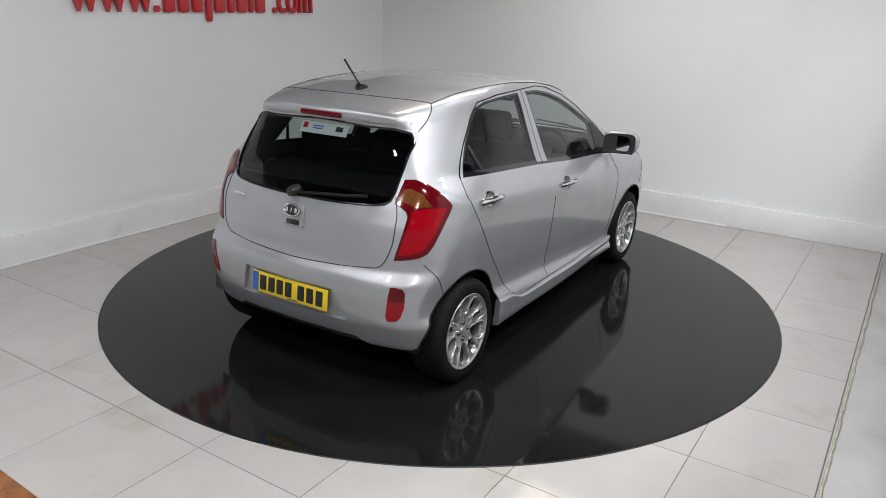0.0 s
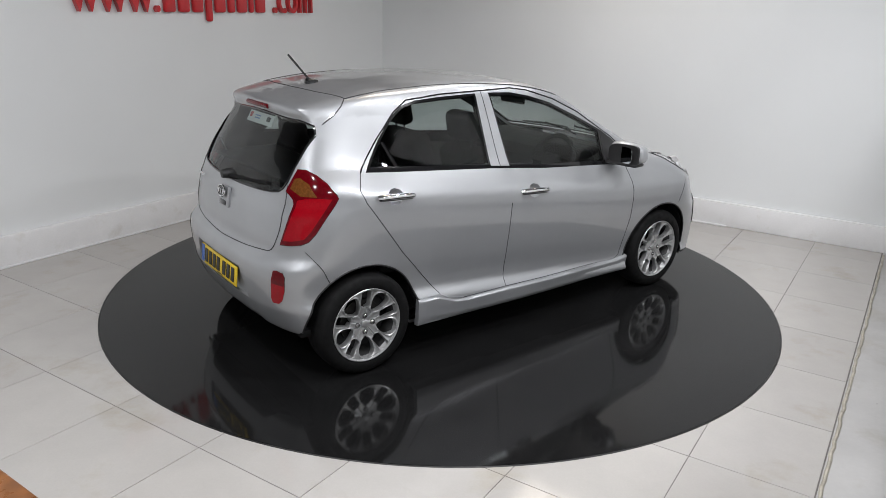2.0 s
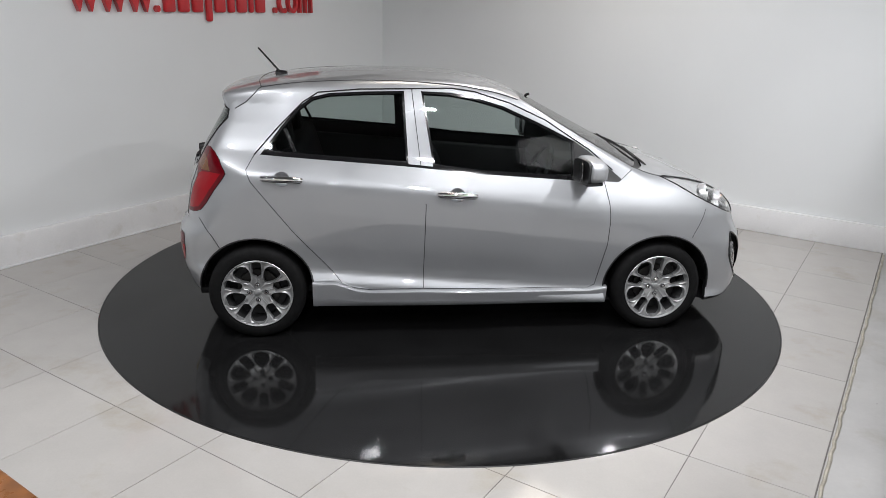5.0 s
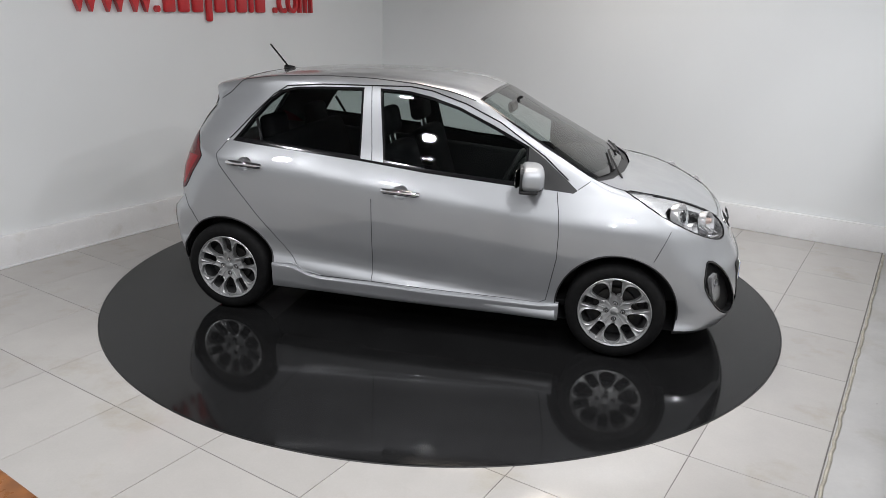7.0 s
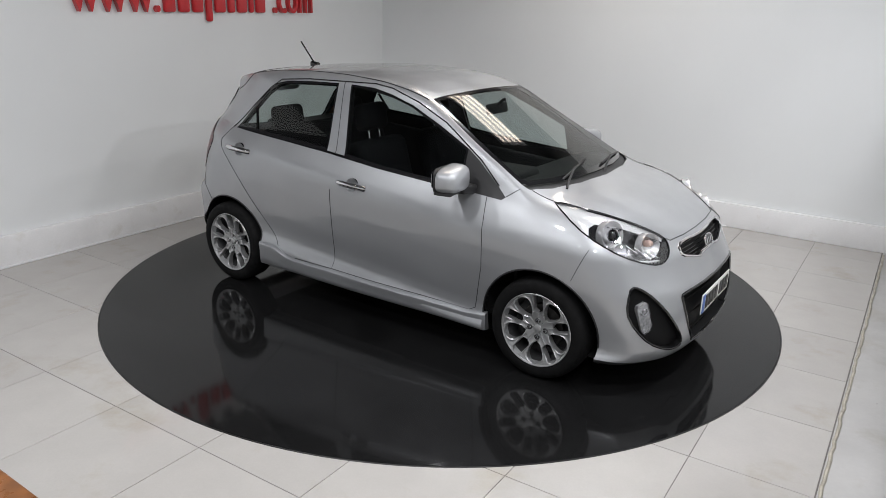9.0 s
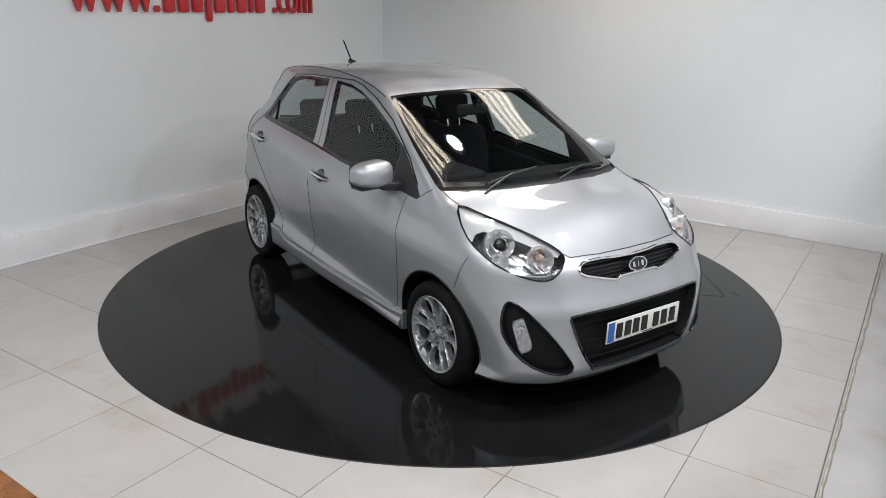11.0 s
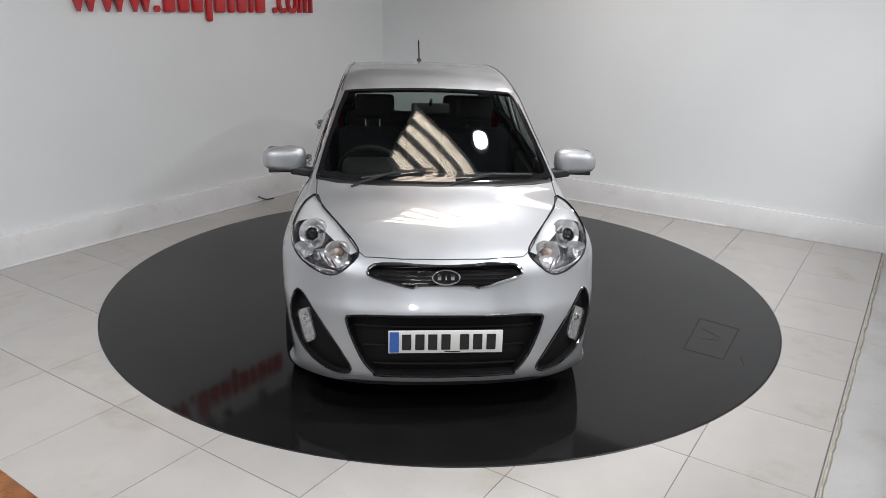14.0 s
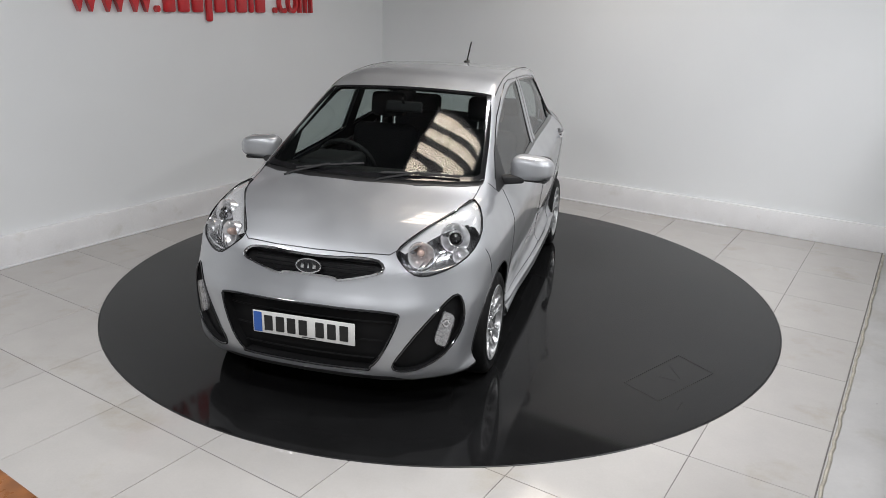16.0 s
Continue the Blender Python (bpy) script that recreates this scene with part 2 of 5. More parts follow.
def sign():
    """Raised letters on the west wall: the two plain words lettered, the name between them as bars."""
    word = new("wall_sign")
    tagged(word, "raised red acrylic letters fixed to the white wall", "sign")
    word.matrix_basis = at_room(-0.909, V_WALL, 1.765)

    def lettered(text, x0, width, height):
        cu = bpy.data.curves.new("lettering", "FONT")
        cu.body, cu.size, cu.extrude = text, 1.0, 0.02
        ob = new("lettering", cu)
        bpy.context.view_layer.update()
        me = bpy.data.meshes.new_from_object(ob.evaluated_get(bpy.context.evaluated_depsgraph_get()))
        bpy.data.objects.remove(ob)
        xs, ys = [v.co.x for v in me.vertices], [v.co.y for v in me.vertices]
        sx, sy = width / (max(xs) - min(xs)), height / (max(ys) - min(ys))
        for v in me.vertices:
            v.co = Vector(((v.co.x - min(xs)) * sx + x0, -0.03 - v.co.z, (v.co.y - min(ys)) * sy))
        me.flip_normals()
        me.materials.append(RED)
        o = new("lettering", me)
        o.parent = word
    lettered("www.", -0.03, 0.765, 0.20)
    lettered(".com", 2.005, 0.515, 0.20)
    x = 0.775
    for w, lo, hi in ((0.125, 0, 0.29), (0.12, 0, 0.2), (0.12, 0, 0.2), (0.075, -0.075, 0.2), (0.125, 0, 0.2), (0.085, 0, 0.2), (0.12, 0, 0.2), (0.06, 0, 0.2), (0.12, 0, 0.2)):
        box_part("letter_bar", (w - 0.012, 0.045, hi - lo), RED, word, pose(x + w / 2, -0.0245, (hi + lo) / 2), 0.02, "", 4)
        x += w + 0.022
    return word


def table():
    disc = new("turntable")
    tagged(disc, "large round glossy black turntable flush with the floor", "turntable")
    n, R = 192, 2.243
    bm = bmesh.new()
    top = [bm.verts.new((R * math.cos(2 * math.pi * i / n), R * math.sin(2 * math.pi * i / n), 0)) for i in range(n)]
    rim = [bm.verts.new((v.co.x * 1.0012, v.co.y * 1.0012, -0.003)) for v in top]
    low = [bm.verts.new((v.co.x * 1.0012, v.co.y * 1.0012, -0.02)) for v in top]
    bm.faces.new(top)
    for i in range(n):
        j = (i + 1) % n
        bm.faces.new((top[j], top[i], rim[i], rim[j]))
        bm.faces.new((rim[j], rim[i], low[i], low[j]))
    bm.faces.new(low[::-1])
    part("disc_top", bm, DISC, disc)
    bm = bmesh.new()
    tube(bm, [(2.248 * math.cos(2 * math.pi * i / n), 2.248 * math.sin(2 * math.pi * i / n), -0.005) for i in range(n)], 0.0055, 6, True)
    part("edge_gasket", bm, DISC_EDGE, disc)
    # scored rectangle of the drive hatch
    c = [(0.707, 1.625), (0.878, 1.803), (1.283, 1.517), (1.142, 1.340)]
    for (x0, y0), (x1, y1) in zip(c, c[1:] + c[:1]):
        bm = bmesh.new()
        d = Vector((x1 - x0, y1 - y0, 0))
        box(bm, d.length, 0.006, 0.0016, Matrix.Translation(((x0 + x1) / 2, (y0 + y1) / 2, 0.0004)) @ pose(0, 0, 0, 0, 0, math.degrees(math.atan2(d.y, d.x))))
        part("hatch_joint", bm, SCRATCH, disc)
    for (x, y), turn, size in (((0.93, 1.60), 20, 0.16), ((1.02, 1.56), 75, 0.11), ((1.30, 1.62), -15, 0.10)):
        bm = bmesh.new()
        box(bm, size, 0.004, 0.0014, Matrix.Translation((x, y, 0.0004)) @ pose(0, 0, 0, 0, 0, turn))
        part("worn_stroke", bm, SCRATCH, disc)
    return disc


def surroundings():
    # white board strip beyond the dark joint, and what stands at its far side
    setting("platform", (6.0, 1.6, 0.03), BOARD, at_room(0.0, 2.608 + 0.8, -0.014), "white painted board strip beside the tiles", 0.003, "platform")
    rng = random.Random(4)
    bm = bmesh.new()
    tube(bm, [(-2.7 + 0.06 * i, rng.uniform(-0.004, 0.004), rng.uniform(-0.003, 0.002)) for i in range(91)], 0.009, 7)
    bead = part("trim", bm, SEALANT, None, "", True, at_room(0.0, 2.622, 0.002))
    tagged(bead, "lumpy yellowed sealant bead along the board strip", "sealant", kind="structure")
    desk = new("desk")
    tagged(desk, "varnished brown wooden desk beside the showroom floor", "desk")
    desk.matrix_basis = Matrix.Translation((-0.878, -3.636, 0.9)) @ pose(0, 0, 0, 0, 0, -35.0)
    box_part("desktop", (1.4, 0.6, 0.035), WOOD, desk, pose(0, -0.30, -0.0175), 0.006)
    for sx in (-0.64, 0.64):
        for sy in (-0.55, -0.06):
            box_part("leg", (0.05, 0.05, 0.866), DARK, desk, pose(sx, sy, -0.468), 0.004)
    # tall partition along the board strip, with a dark foot rail
    # unseen panel and posts are added to shade the north wall's right end
    screen = new("partition")
    tagged(screen, "tall white partition added to cast shade, with a dark foot rail", "partition")
    screen.matrix_basis = at_room(0.45, 2.86, 0.0012)
    box_part("foot_rail", (4.5, 0.05, 0.10), DARK, screen, pose(0, -0.03, 0.05), 0.004)
    box_part("panel", (4.5, 0.04, 2.32), WALL, screen, pose(0, -0.03, 1.26), 0.004)
    for du in (-2.23, 0.0, 2.23):
        box_part("post", (0.04, 0.056, 2.32), DARK, screen, pose(du, -0.03, 1.26), 0.004)
    # small dark fixtures above the letters
    first = None
    for u in (0.0, 0.22, 0.69, 1.14):
        m = at_room(u, V_WALL + 0.001, 2.13)
        if first:
            copy_thing(first, m)
            continue
        first = new("wall_fixture")
        tagged(first, "small dark fixture on the white wall", "wall fixture", "small fixtures above the letters")
        first.matrix_basis = m
        box_part("plate", (0.10, 0.012, 0.07), DARK, first, pose(0, -0.006, 0), 0.003)
        box_part("head", (0.06, 0.06, 0.045), DARK, first, pose(0, -0.042, 0.004), 0.010)
    # frayed cable end against the skirting
    scrap = new("cable_scrap")
    tagged(scrap, "short black frayed cable end lying by the skirting", "cable")
    bm = bmesh.new()
    tube(bm, [(-0.09, 0, 0.05), (-0.06, 0.01, 0.035), (-0.03, 0.0, 0.02), (0.0, -0.01, 0.006), (0.05, -0.012, 0.004), (0.09, -0.02, 0.004)], 0.007, 7)
    part("cable", bm, DARK, scrap)
    scrap.matrix_basis = at_room(0.82, V_WALL + 0.085, 0.0)


def ceiling_lights():
    first = None
    for u, v in TUBE_LIGHTS:
        m = at_room(u, v, CEILING)
        if first:
            copy_thing(first, m)
            continue
        first = new("ceiling_light")
        tagged(first, "white modular ceiling light with four tubes", "ceiling light", "modular ceiling lights")
        first.matrix_basis = m
        box_part("tray", (0.66, 0.96, 0.02), SKIRT, first, pose(0, 0, -0.01), 0.003)
        for k in range(4):
            box_part("tube", (0.06, 0.86, 0.035), DIFFUSER, first, pose((k - 1.5) * 0.16, 0, -0.0385), 0.012, "", 3)
        for sx in (-0.32, 0.32):
            box_part("side_rail", (0.02, 0.96, 0.04), SKIRT, first, pose(sx, 0, -0.041), 0.003)
    first = None
    for u, v in DOWNLIGHTS:
        m = at_room(u, v, CEILING)
        if first:
            copy_thing(first, m)
            continue
        first = new("downlight")
        tagged(first, "small round white downlight in the ceiling", "ceiling light", "round downlights")
        first.matrix_basis = m
        part("ring", lathe([(0.095, 0.0), (0.125, 0.004), (0.125, 0.012), (0.10, 0.022), (0.095, 0.010)], 32), SKIRT, first, "", True, pose(0, 0, 0, -90, 0, 0))
        part("lens", lathe([(0.001, 0.014), (0.095, 0.014), (0.095, 0.004)], 32), DIFFUSER, first, "", True, pose(0, 0, 0, -90, 0, 0))


# ---- the car's body: a smooth hull, cut into its panels ----
def curve(pairs, lo, hi, soft=0.05):
    """A smooth function through (place, value) pairs."""
    xs = np.linspace(lo - 0.5, hi + 0.5, 1601)
    px, py = [p[0] for p in pairs], [p[1] for p in pairs]
    ys = np.interp(xs, px, py)
    s0, s1 = (py[1] - py[0]) / (px[1] - px[0]), (py[-1] - py[-2]) / (px[-1] - px[-2])
    ys = np.where(xs < px[0], py[0] + (xs - px[0]) * s0, np.where(xs > px[-1], py[-1] + (xs - px[-1]) * s1, ys))
    step = xs[1] - xs[0]
    k = np.exp(-0.5 * (np.arange(-200, 201) * step / soft) ** 2)
    k /= k.sum()
    pad = np.concatenate([ys[0] + (np.arange(-200, 0)) * (ys[1] - ys[0]), ys, ys[-1] + np.arange(1, 201) * (ys[-1] - ys[-2])])
    ys = np.convolve(pad, k, "valid")
    return lambda v: np.interp(v, xs, ys)


PLAN = curve([(-1.75, 0.70), (-1.5, 0.768), (-1.165, 0.792), (-0.6, 0.788), (0.0, 0.792), (0.6, 0.79), (1.2, 0.797), (1.5, 0.787), (1.7, 0.752), (1.95, 0.68)], -1.8, 2.0, 0.10)
BELT = curve([(-1.7, 1.115), (-1.1, 1.085), (-0.3, 1.022), (0.65, 0.945), (1.0, 0.925), (1.4, 0.91), (1.9, 0.89)], -1.8, 2.0, 0.08)
# half width against height, measured from the belt line
SECTION = curve([(-0.95, -0.10), (-0.86, -0.055), (-0.79, -0.016), (-0.72, -0.006), (-0.695, -0.020), (-0.662, -0.043), (-0.60, -0.040), (-0.50, -0.025), (-0.32, -0.006), (-0.19, 0.001), (-0.140, -0.001), (-0.105, -0.017), (-0.05, -0.054), (0.0, -0.092), (0.05, -0.114), (0.2, -0.164), (0.3, -0.198), (0.38, -0.226), (0.46, -0.268)], -1.0, 0.6, 0.011)
TOP = curve([(-1.5, 1.34), (-1.34, 1.398), (-1.15, 1.435), (-0.9, 1.466), (-0.6, 1.484), (-0.3, 1.490), (0.0, 1.479), (0.2, 1.453), (0.36, 1.408), (0.75, 1.212), (1.17, 0.998), (1.23, 0.978), (1.4, 0.940), (1.58, 0.882), (1.72, 0.808), (1.80, 0.745)], -1.7, 2.0, 0.035)
CROWN = curve([(-1.3, 0.055), (0.2, 0.065), (0.4, 0.10), (0.6, 0.13), (1.1, 0.15), (1.25, 0.075), (1.6, 0.045), (1.8, 0.03)], -1.6, 2.0, 0.05)
FRONT = curve([(0.10, 1.80), (0.17, 1.875), (0.24, 1.915), (0.34, 1.922), (0.48, 1.912), (0.555, 1.90), (0.60, 1.872), (0.66, 1.845), (0.73, 1.822), (0.79, 1.765), (0.85, 1.66)], 0.0, 1.0, 0.018)
FRONT_PLAN = curve([(0, 0), (0.2, 0.006), (0.35, 0.022), (0.45, 0.045), (0.55, 0.09), (0.64, 0.15), (0.70, 0.20), (0.75, 0.27), (0.80, 0.40)], 0.0, 0.9, 0.03)
REAR = curve([(0.15, -1.54), (0.25, -1.60), (0.4, -1.652), (0.56, -1.668), (0.625, -1.66), (0.675, -1.612), (0.75, -1.61), (0.88, -1.592), (0.97, -1.555), (1.08, -1.50), (1.2, -1.43), (1.315, -1.362), (1.34, -1.385), (1.39, -1.393), (1.45, -1.365)], 0.0, 1.6, 0.012)
REAR_PLAN = curve([(0, 0), (0.3, 0.012), (0.45, 0.034), (0.57, 0.066), (0.65, 0.105), (0.72, 0.18), (0.76, 0.26), (0.80, 0.40)], 0.0, 0.9, 0.03)
TAPER = curve([(-1.6, 0.21), (-1.4, 0.135), (-1.21, 0.075), (-1.0, 0.022), (-0.75, 0.0), (0.5, 0.0)], -1.8, 2.0, 0.06)
BELLY = curve([(-1.7, 0.275), (-1.5, 0.262), (-1.2, 0.215), (-0.9, 0.187), (1.3, 0.178), (1.9, 0.172)], -1.8, 2.0, 0.05)


def smax(a, b, r):
    return 0.5 * (a + b + np.sqrt((a - b) ** 2 + r * r))


def hull(x, y, z):
    """Below nought inside the body."""
    w = np.abs(y)
    q = z - BELT(x)
    k = np.interp(x, [-1.2, 0.9], [1.15, 0.82])
    q = np.where(q < 0, q * (k + (1 - k) * np.clip((-q - 0.2) / 0.3, 0, 1)), q)
    side = w - (PLAN(x) + SECTION(q) - TAPER(x) * np.clip((z - 0.98) / 0.32, 0, 1.1))
    crown = CROWN(x) * w * w
    up = (z - (TOP(x) - crown)) * np.interp(x, [0.2, 0.4, 1.1, 1.25], [1.0, 0.9, 0.9, 0.97])
    fore = (x - (FRONT(z) - FRONT_PLAN(w))) * 0.93
    aft = ((REAR(z) + REAR_PLAN(w) * np.interp(z, [0.62, 0.92], [0.78, 1.0])) - x) * 0.93
    f = smax(side, up, 0.035)
    f = smax(f, fore, 0.025)
    f = smax(f, aft, 0.02 + 0.03 * np.clip((z - 0.90) * 4, 0, 1) * np.clip((1.33 - z) * 10, 0, 1))
    return smax(f, BELLY(x) - z, 0.02)


def slope(p):
    e = 1e-3
    g = np.empty_like(p)
    for k in range(3):
        d = np.zeros(3)
        d[k] = e
        a, b = p + d, p - d
        g[:, k] = (hull(a[:, 0], a[:, 1], a[:, 2]) - hull(b[:, 0], b[:, 1], b[:, 2])) / (2 * e)
    return g


def settle(p, rounds=5):
    p = np.array(p, float)
    for _ in range(rounds):
        g = slope(p)
        f = hull(p[:, 0], p[:, 1], p[:, 2])
        p -= g * (f / np.maximum((g * g).sum(1), 1e-6))[:, None]
    return p


def onto(points, way):
    """Points moved along a direction until they lie on the hull, coming from outside."""
    p = np.array(points, float)
    d = np.array(Vector(way).normalized())
    far = np.arange(0.9, -0.9, -0.01)
    best = np.full(len(p), 0.0)
    done = np.zeros(len(p), bool)
    for s in far:
        q = p + d * s
        inside = (hull(q[:, 0], q[:, 1], q[:, 2]) < 0) & ~done
        best[inside] = s
        done |= inside
    lo, hi = best.copy(), best + 0.01
    for _ in range(10):
        m = (lo + hi) / 2
        q = p + d * m[:, None]
        inside = hull(q[:, 0], q[:, 1], q[:, 2]) < 0
        lo, hi = np.where(inside, m, lo), np.where(inside, hi, m)
    return p + d * lo[:, None]


def hull_mesh(h=0.023):
    """Surface nets over the hull, with the corners settled on it."""
    xs, ys, zs = np.arange(-1.78, 2.0, h), (np.arange(-38, 38) + 0.5) * h, np.arange(0.10, 1.56, h)
    X, Y, Z = np.meshgrid(xs, ys, zs, indexing="ij")
    inside = hull(X.ravel(), Y.ravel(), Z.ravel()).reshape(X.shape) < 0
    count = sum(inside[a:inside.shape[0] - 1 + a, b:inside.shape[1] - 1 + b, c:inside.shape[2] - 1 + c].astype(int) for a in (0, 1) for b in (0, 1) for c in (0, 1))
    live = (count > 0) & (count < 8)
    index = -np.ones(live.shape, int)
    index[live] = np.arange(live.sum())
    i, j, k = np.nonzero(live)
    verts = settle(np.stack([xs[i] + h / 2, ys[j] + h / 2, zs[k] + h / 2], 1), 6)
    faces = []
    for ax in range(3):
        lo = [slice(1, -1)] * 3
        hi = [slice(1, -1)] * 3
        lo[ax], hi[ax] = slice(0, -1), slice(1, None)
        a, b = inside[tuple(lo)], inside[tuple(hi)]
        for flip, cross in ((False, a & ~b), (True, ~a & b)):
            c = np.stack(np.nonzero(cross), 1)
            off = np.ones(3, int)
            off[ax] = 0
            base = c + off
            o1, o2 = [(1, 2), (2, 0), (0, 1)][ax]
            quad = []
            for s1, s2 in ((-1, -1), (0, -1), (0, 0), (-1, 0)):
                q = base.copy()
                q[:, o1] += s1
                q[:, o2] += s2
                quad.append(index[q[:, 0], q[:, 1], q[:, 2]])
            quad = np.stack(quad, 1)
            faces.append(quad[:, ::-1] if flip else quad)
    return verts, np.concatenate(faces)


def inside_outline(p, poly):
    x, y = p
    hit = False
    for (x0, y0), (x1, y1) in zip(poly, poly[1:] + poly[:1]):
        if (y0 > y) != (y1 > y) and x < (x1 - x0) * (y - y0) / (y1 - y0) + x0:
            hit = not hit
    return hit


class Shell:
    def __init__(self):
        v, f = hull_mesh()
        self.bm = bmesh.new()
        vs = [self.bm.verts.new(p) for p in v]
        for q in f:
            if len(set(q)) == 4 and (q >= 0).all():
                self.bm.faces.new([vs[n] for n in q])
        self.bm.normal_update()
        self.tag = self.bm.faces.layers.int.new("region")
        self.names, self.bucket = ["body"], None

    def cut(self, name, outline, way, keep=lambda c: True, only=None):
        """Cuts the outline, seen along a direction, out of the hull and names the faces in it."""
        self.bm.normal_update()
        way = Vector(way).normalized()
        a = way.cross(Vector((0, 0, 1)) if abs(way.z) < 0.9 else Vector((1, 0, 0))).normalized()
        b = way.cross(a)
        pts = [Vector(p) for p in outline]
        flat = [(p.dot(a), p.dot(b)) for p in pts]
        x0, x1 = min(p[0] for p in flat) - 0.03, max(p[0] for p in flat) + 0.03
        y0, y1 = min(p[1] for p in flat) - 0.03, max(p[1] for p in flat) + 0.03
        faces = []
        for f in self.bm.faces:
            c = f.calc_center_median()
            if x0 < c.dot(a) < x1 and y0 < c.dot(b) < y1 and f.normal.dot(way) > 0.02 and keep(c):
                faces.append(f)
        geom = list({e for f in faces for e in f.edges}) + faces + list({v for f in faces for v in f.verts})
        for p, q in zip(pts, pts[1:] + pts[:1]):
            n = (q - p).cross(way)
            if n.length < 1e-6:
                continue
            geom = bmesh.ops.bisect_plane(self.bm, geom=geom, dist=5e-4, plane_co=p, plane_no=n.normalized())["geom"]
        if name not in self.names:
            self.names.append(name)
        k = self.names.index(name)
        for f in geom:
            if isinstance(f, bmesh.types.BMFace) and f.is_valid:
                c = f.calc_center_median()
                if inside_outline((c.dot(a), c.dot(b)), flat) and (only is None or self.names[f[self.tag]] in only):
                    f[self.tag] = k

    def both(self, name, outline, way, keep=lambda c: True, only=None):
        """The same cut on the right (y below nought) and mirrored on the left."""
        self.cut(name + "_r", outline, way, lambda c: c.y < 0.02 and keep(c), only and [n if n in self.names else n + "_r" for n in only])
        m = [(x, -y, z) for x, y, z in outline]
        self.cut(name + "_l", m[::-1], (way[0], -way[1], way[2]), lambda c: c.y > -0.02 and keep(Vector((c.x, -c.y, c.z))), only and [n if n in self.names else n + "_l" for n in only])

    def take(self, names, name, mat, parent, inset=0.0, depth=0.0, label="", flip=False):
        """The named regions as one mesh: moved in by inset, or sunk by depth with walls."""
        ids = {self.names.index(n) for n in names if n in self.names}
        seen, vs, faces = {}, [], []
        if self.bucket is None:
            self.bucket = {}
            for f in self.bm.faces:
                self.bucket.setdefault(f[self.tag], []).append(f)
        for k in sorted(ids):
            for f in self.bucket.get(k, ()):
                row = []
                for v in f.verts:
                    if v.index not in seen:
                        seen[v.index] = len(vs)
                        vs.append(v.co[:])
                    row.append(seen[v.index])
                faces.append(row)
        if not faces:
            return None
        co = np.array(vs)
        g = slope(co)
        nrm = g / np.maximum(np.linalg.norm(g, axis=1), 1e-6)[:, None]
        if depth:
            edges = {}
            for r in faces:
                for p, q in zip(r, r[1:] + r[:1]):
                    edges[(p, q)] = 1
            rim = [(p, q) for p, q in edges if (q, p) not in edges]
            low = co - nrm * depth
            k = len(co)
            me = bpy.data.meshes.new(name)
            walls = [[q, p, p + k, q + k] for p, q in rim]
            walls = [w[::-1] for w in walls]
            me.from_pydata(np.concatenate([co - nrm * inset, low]).tolist(), [], [[i + k for i in r] for r in faces] + walls)
            me.shade_smooth()
            me.set_sharp_from_angle(angle=radians(45))
        else:
            me = bpy.data.meshes.new(name)
            me.from_pydata((co - nrm * inset).tolist(), [], [r[::-1] for r in faces] if flip else faces)
            me.shade_smooth()
            me.normals_split_custom_set_from_vertices((-nrm if flip else nrm).tolist())
        me.materials.append(mat)
        ob = new(name, me)
        ob.parent = parent
        if label:
            ob["label"] = label
        return ob


def spline(pts, n=6, closed=False):
    """Rounds a line of points (Catmull-Rom)."""
    pts = [Vector(p) for p in pts]
    k, out = len(pts), []
    for i in range(k if closed else k - 1):
        p0 = pts[(i - 1) % k] if closed or i else pts[0]
        p1, p2 = pts[i], pts[(i + 1) % k]
        p3 = pts[(i + 2) % k] if closed or i < k - 2 else pts[-1]
        for j in range(n):
            t = j / n
            out.append(0.5 * (2 * p1 + (p2 - p0) * t + (2 * p0 - 5 * p1 + 4 * p2 - p3) * t * t + (3 * p1 - p0 - 3 * p2 + p3) * t ** 3))
    if not closed:
        out.append(pts[-1])
    return out


def xz(pairs, y=-0.8):
    return [(x, y, z) for x, z in pairs]


R_AXLE, F_AXLE, HUB_Z = (-1.165, 0.279), (1.217, 0.279), 0.279

# outlines on the right side, in x and z
GLASS_R = xz([(-1.085, 1.094), (-1.00, 1.205), (-0.91, 1.305), (-0.83, 1.362), (-0.74, 1.384), (-0.55, 1.394), (-0.335, 1.400), (-0.312, 1.036)])
GLASS_F = xz([(-0.212, 1.400), (-0.05, 1.393), (0.084, 1.368), (0.248, 1.322), (0.456, 1.232), (0.655, 1.138), (0.662, 0.955), (0.114, 0.990), (-0.150, 1.022)])
GASKET_R = xz([(-1.112, 1.080), (-1.010, 1.213), (-0.915, 1.318), (-0.835, 1.375), (-0.74, 1.397), (-0.55, 1.407), (-0.322, 1.412), (-0.300, 1.018)])
GASKET_F = xz([(-0.225, 1.412), (-0.05, 1.405), (0.088, 1.380), (0.253, 1.334), (0.462, 1.245), (0.668, 1.146), (0.675, 0.940), (0.114, 0.976), (-0.160, 1.007)])
SAIL = xz([(0.668, 1.148), (0.76, 1.088), (0.88, 0.995), (0.955, 0.935), (0.935, 0.919), (0.771, 0.930), (0.675, 0.940)])
STRIP = xz([(-1.105, 1.084), (-0.3, 1.022), (0.114, 0.982), (0.76, 0.936), (0.76, 0.924), (0.114, 0.968), (-0.3, 1.009), (-1.122, 1.072)])
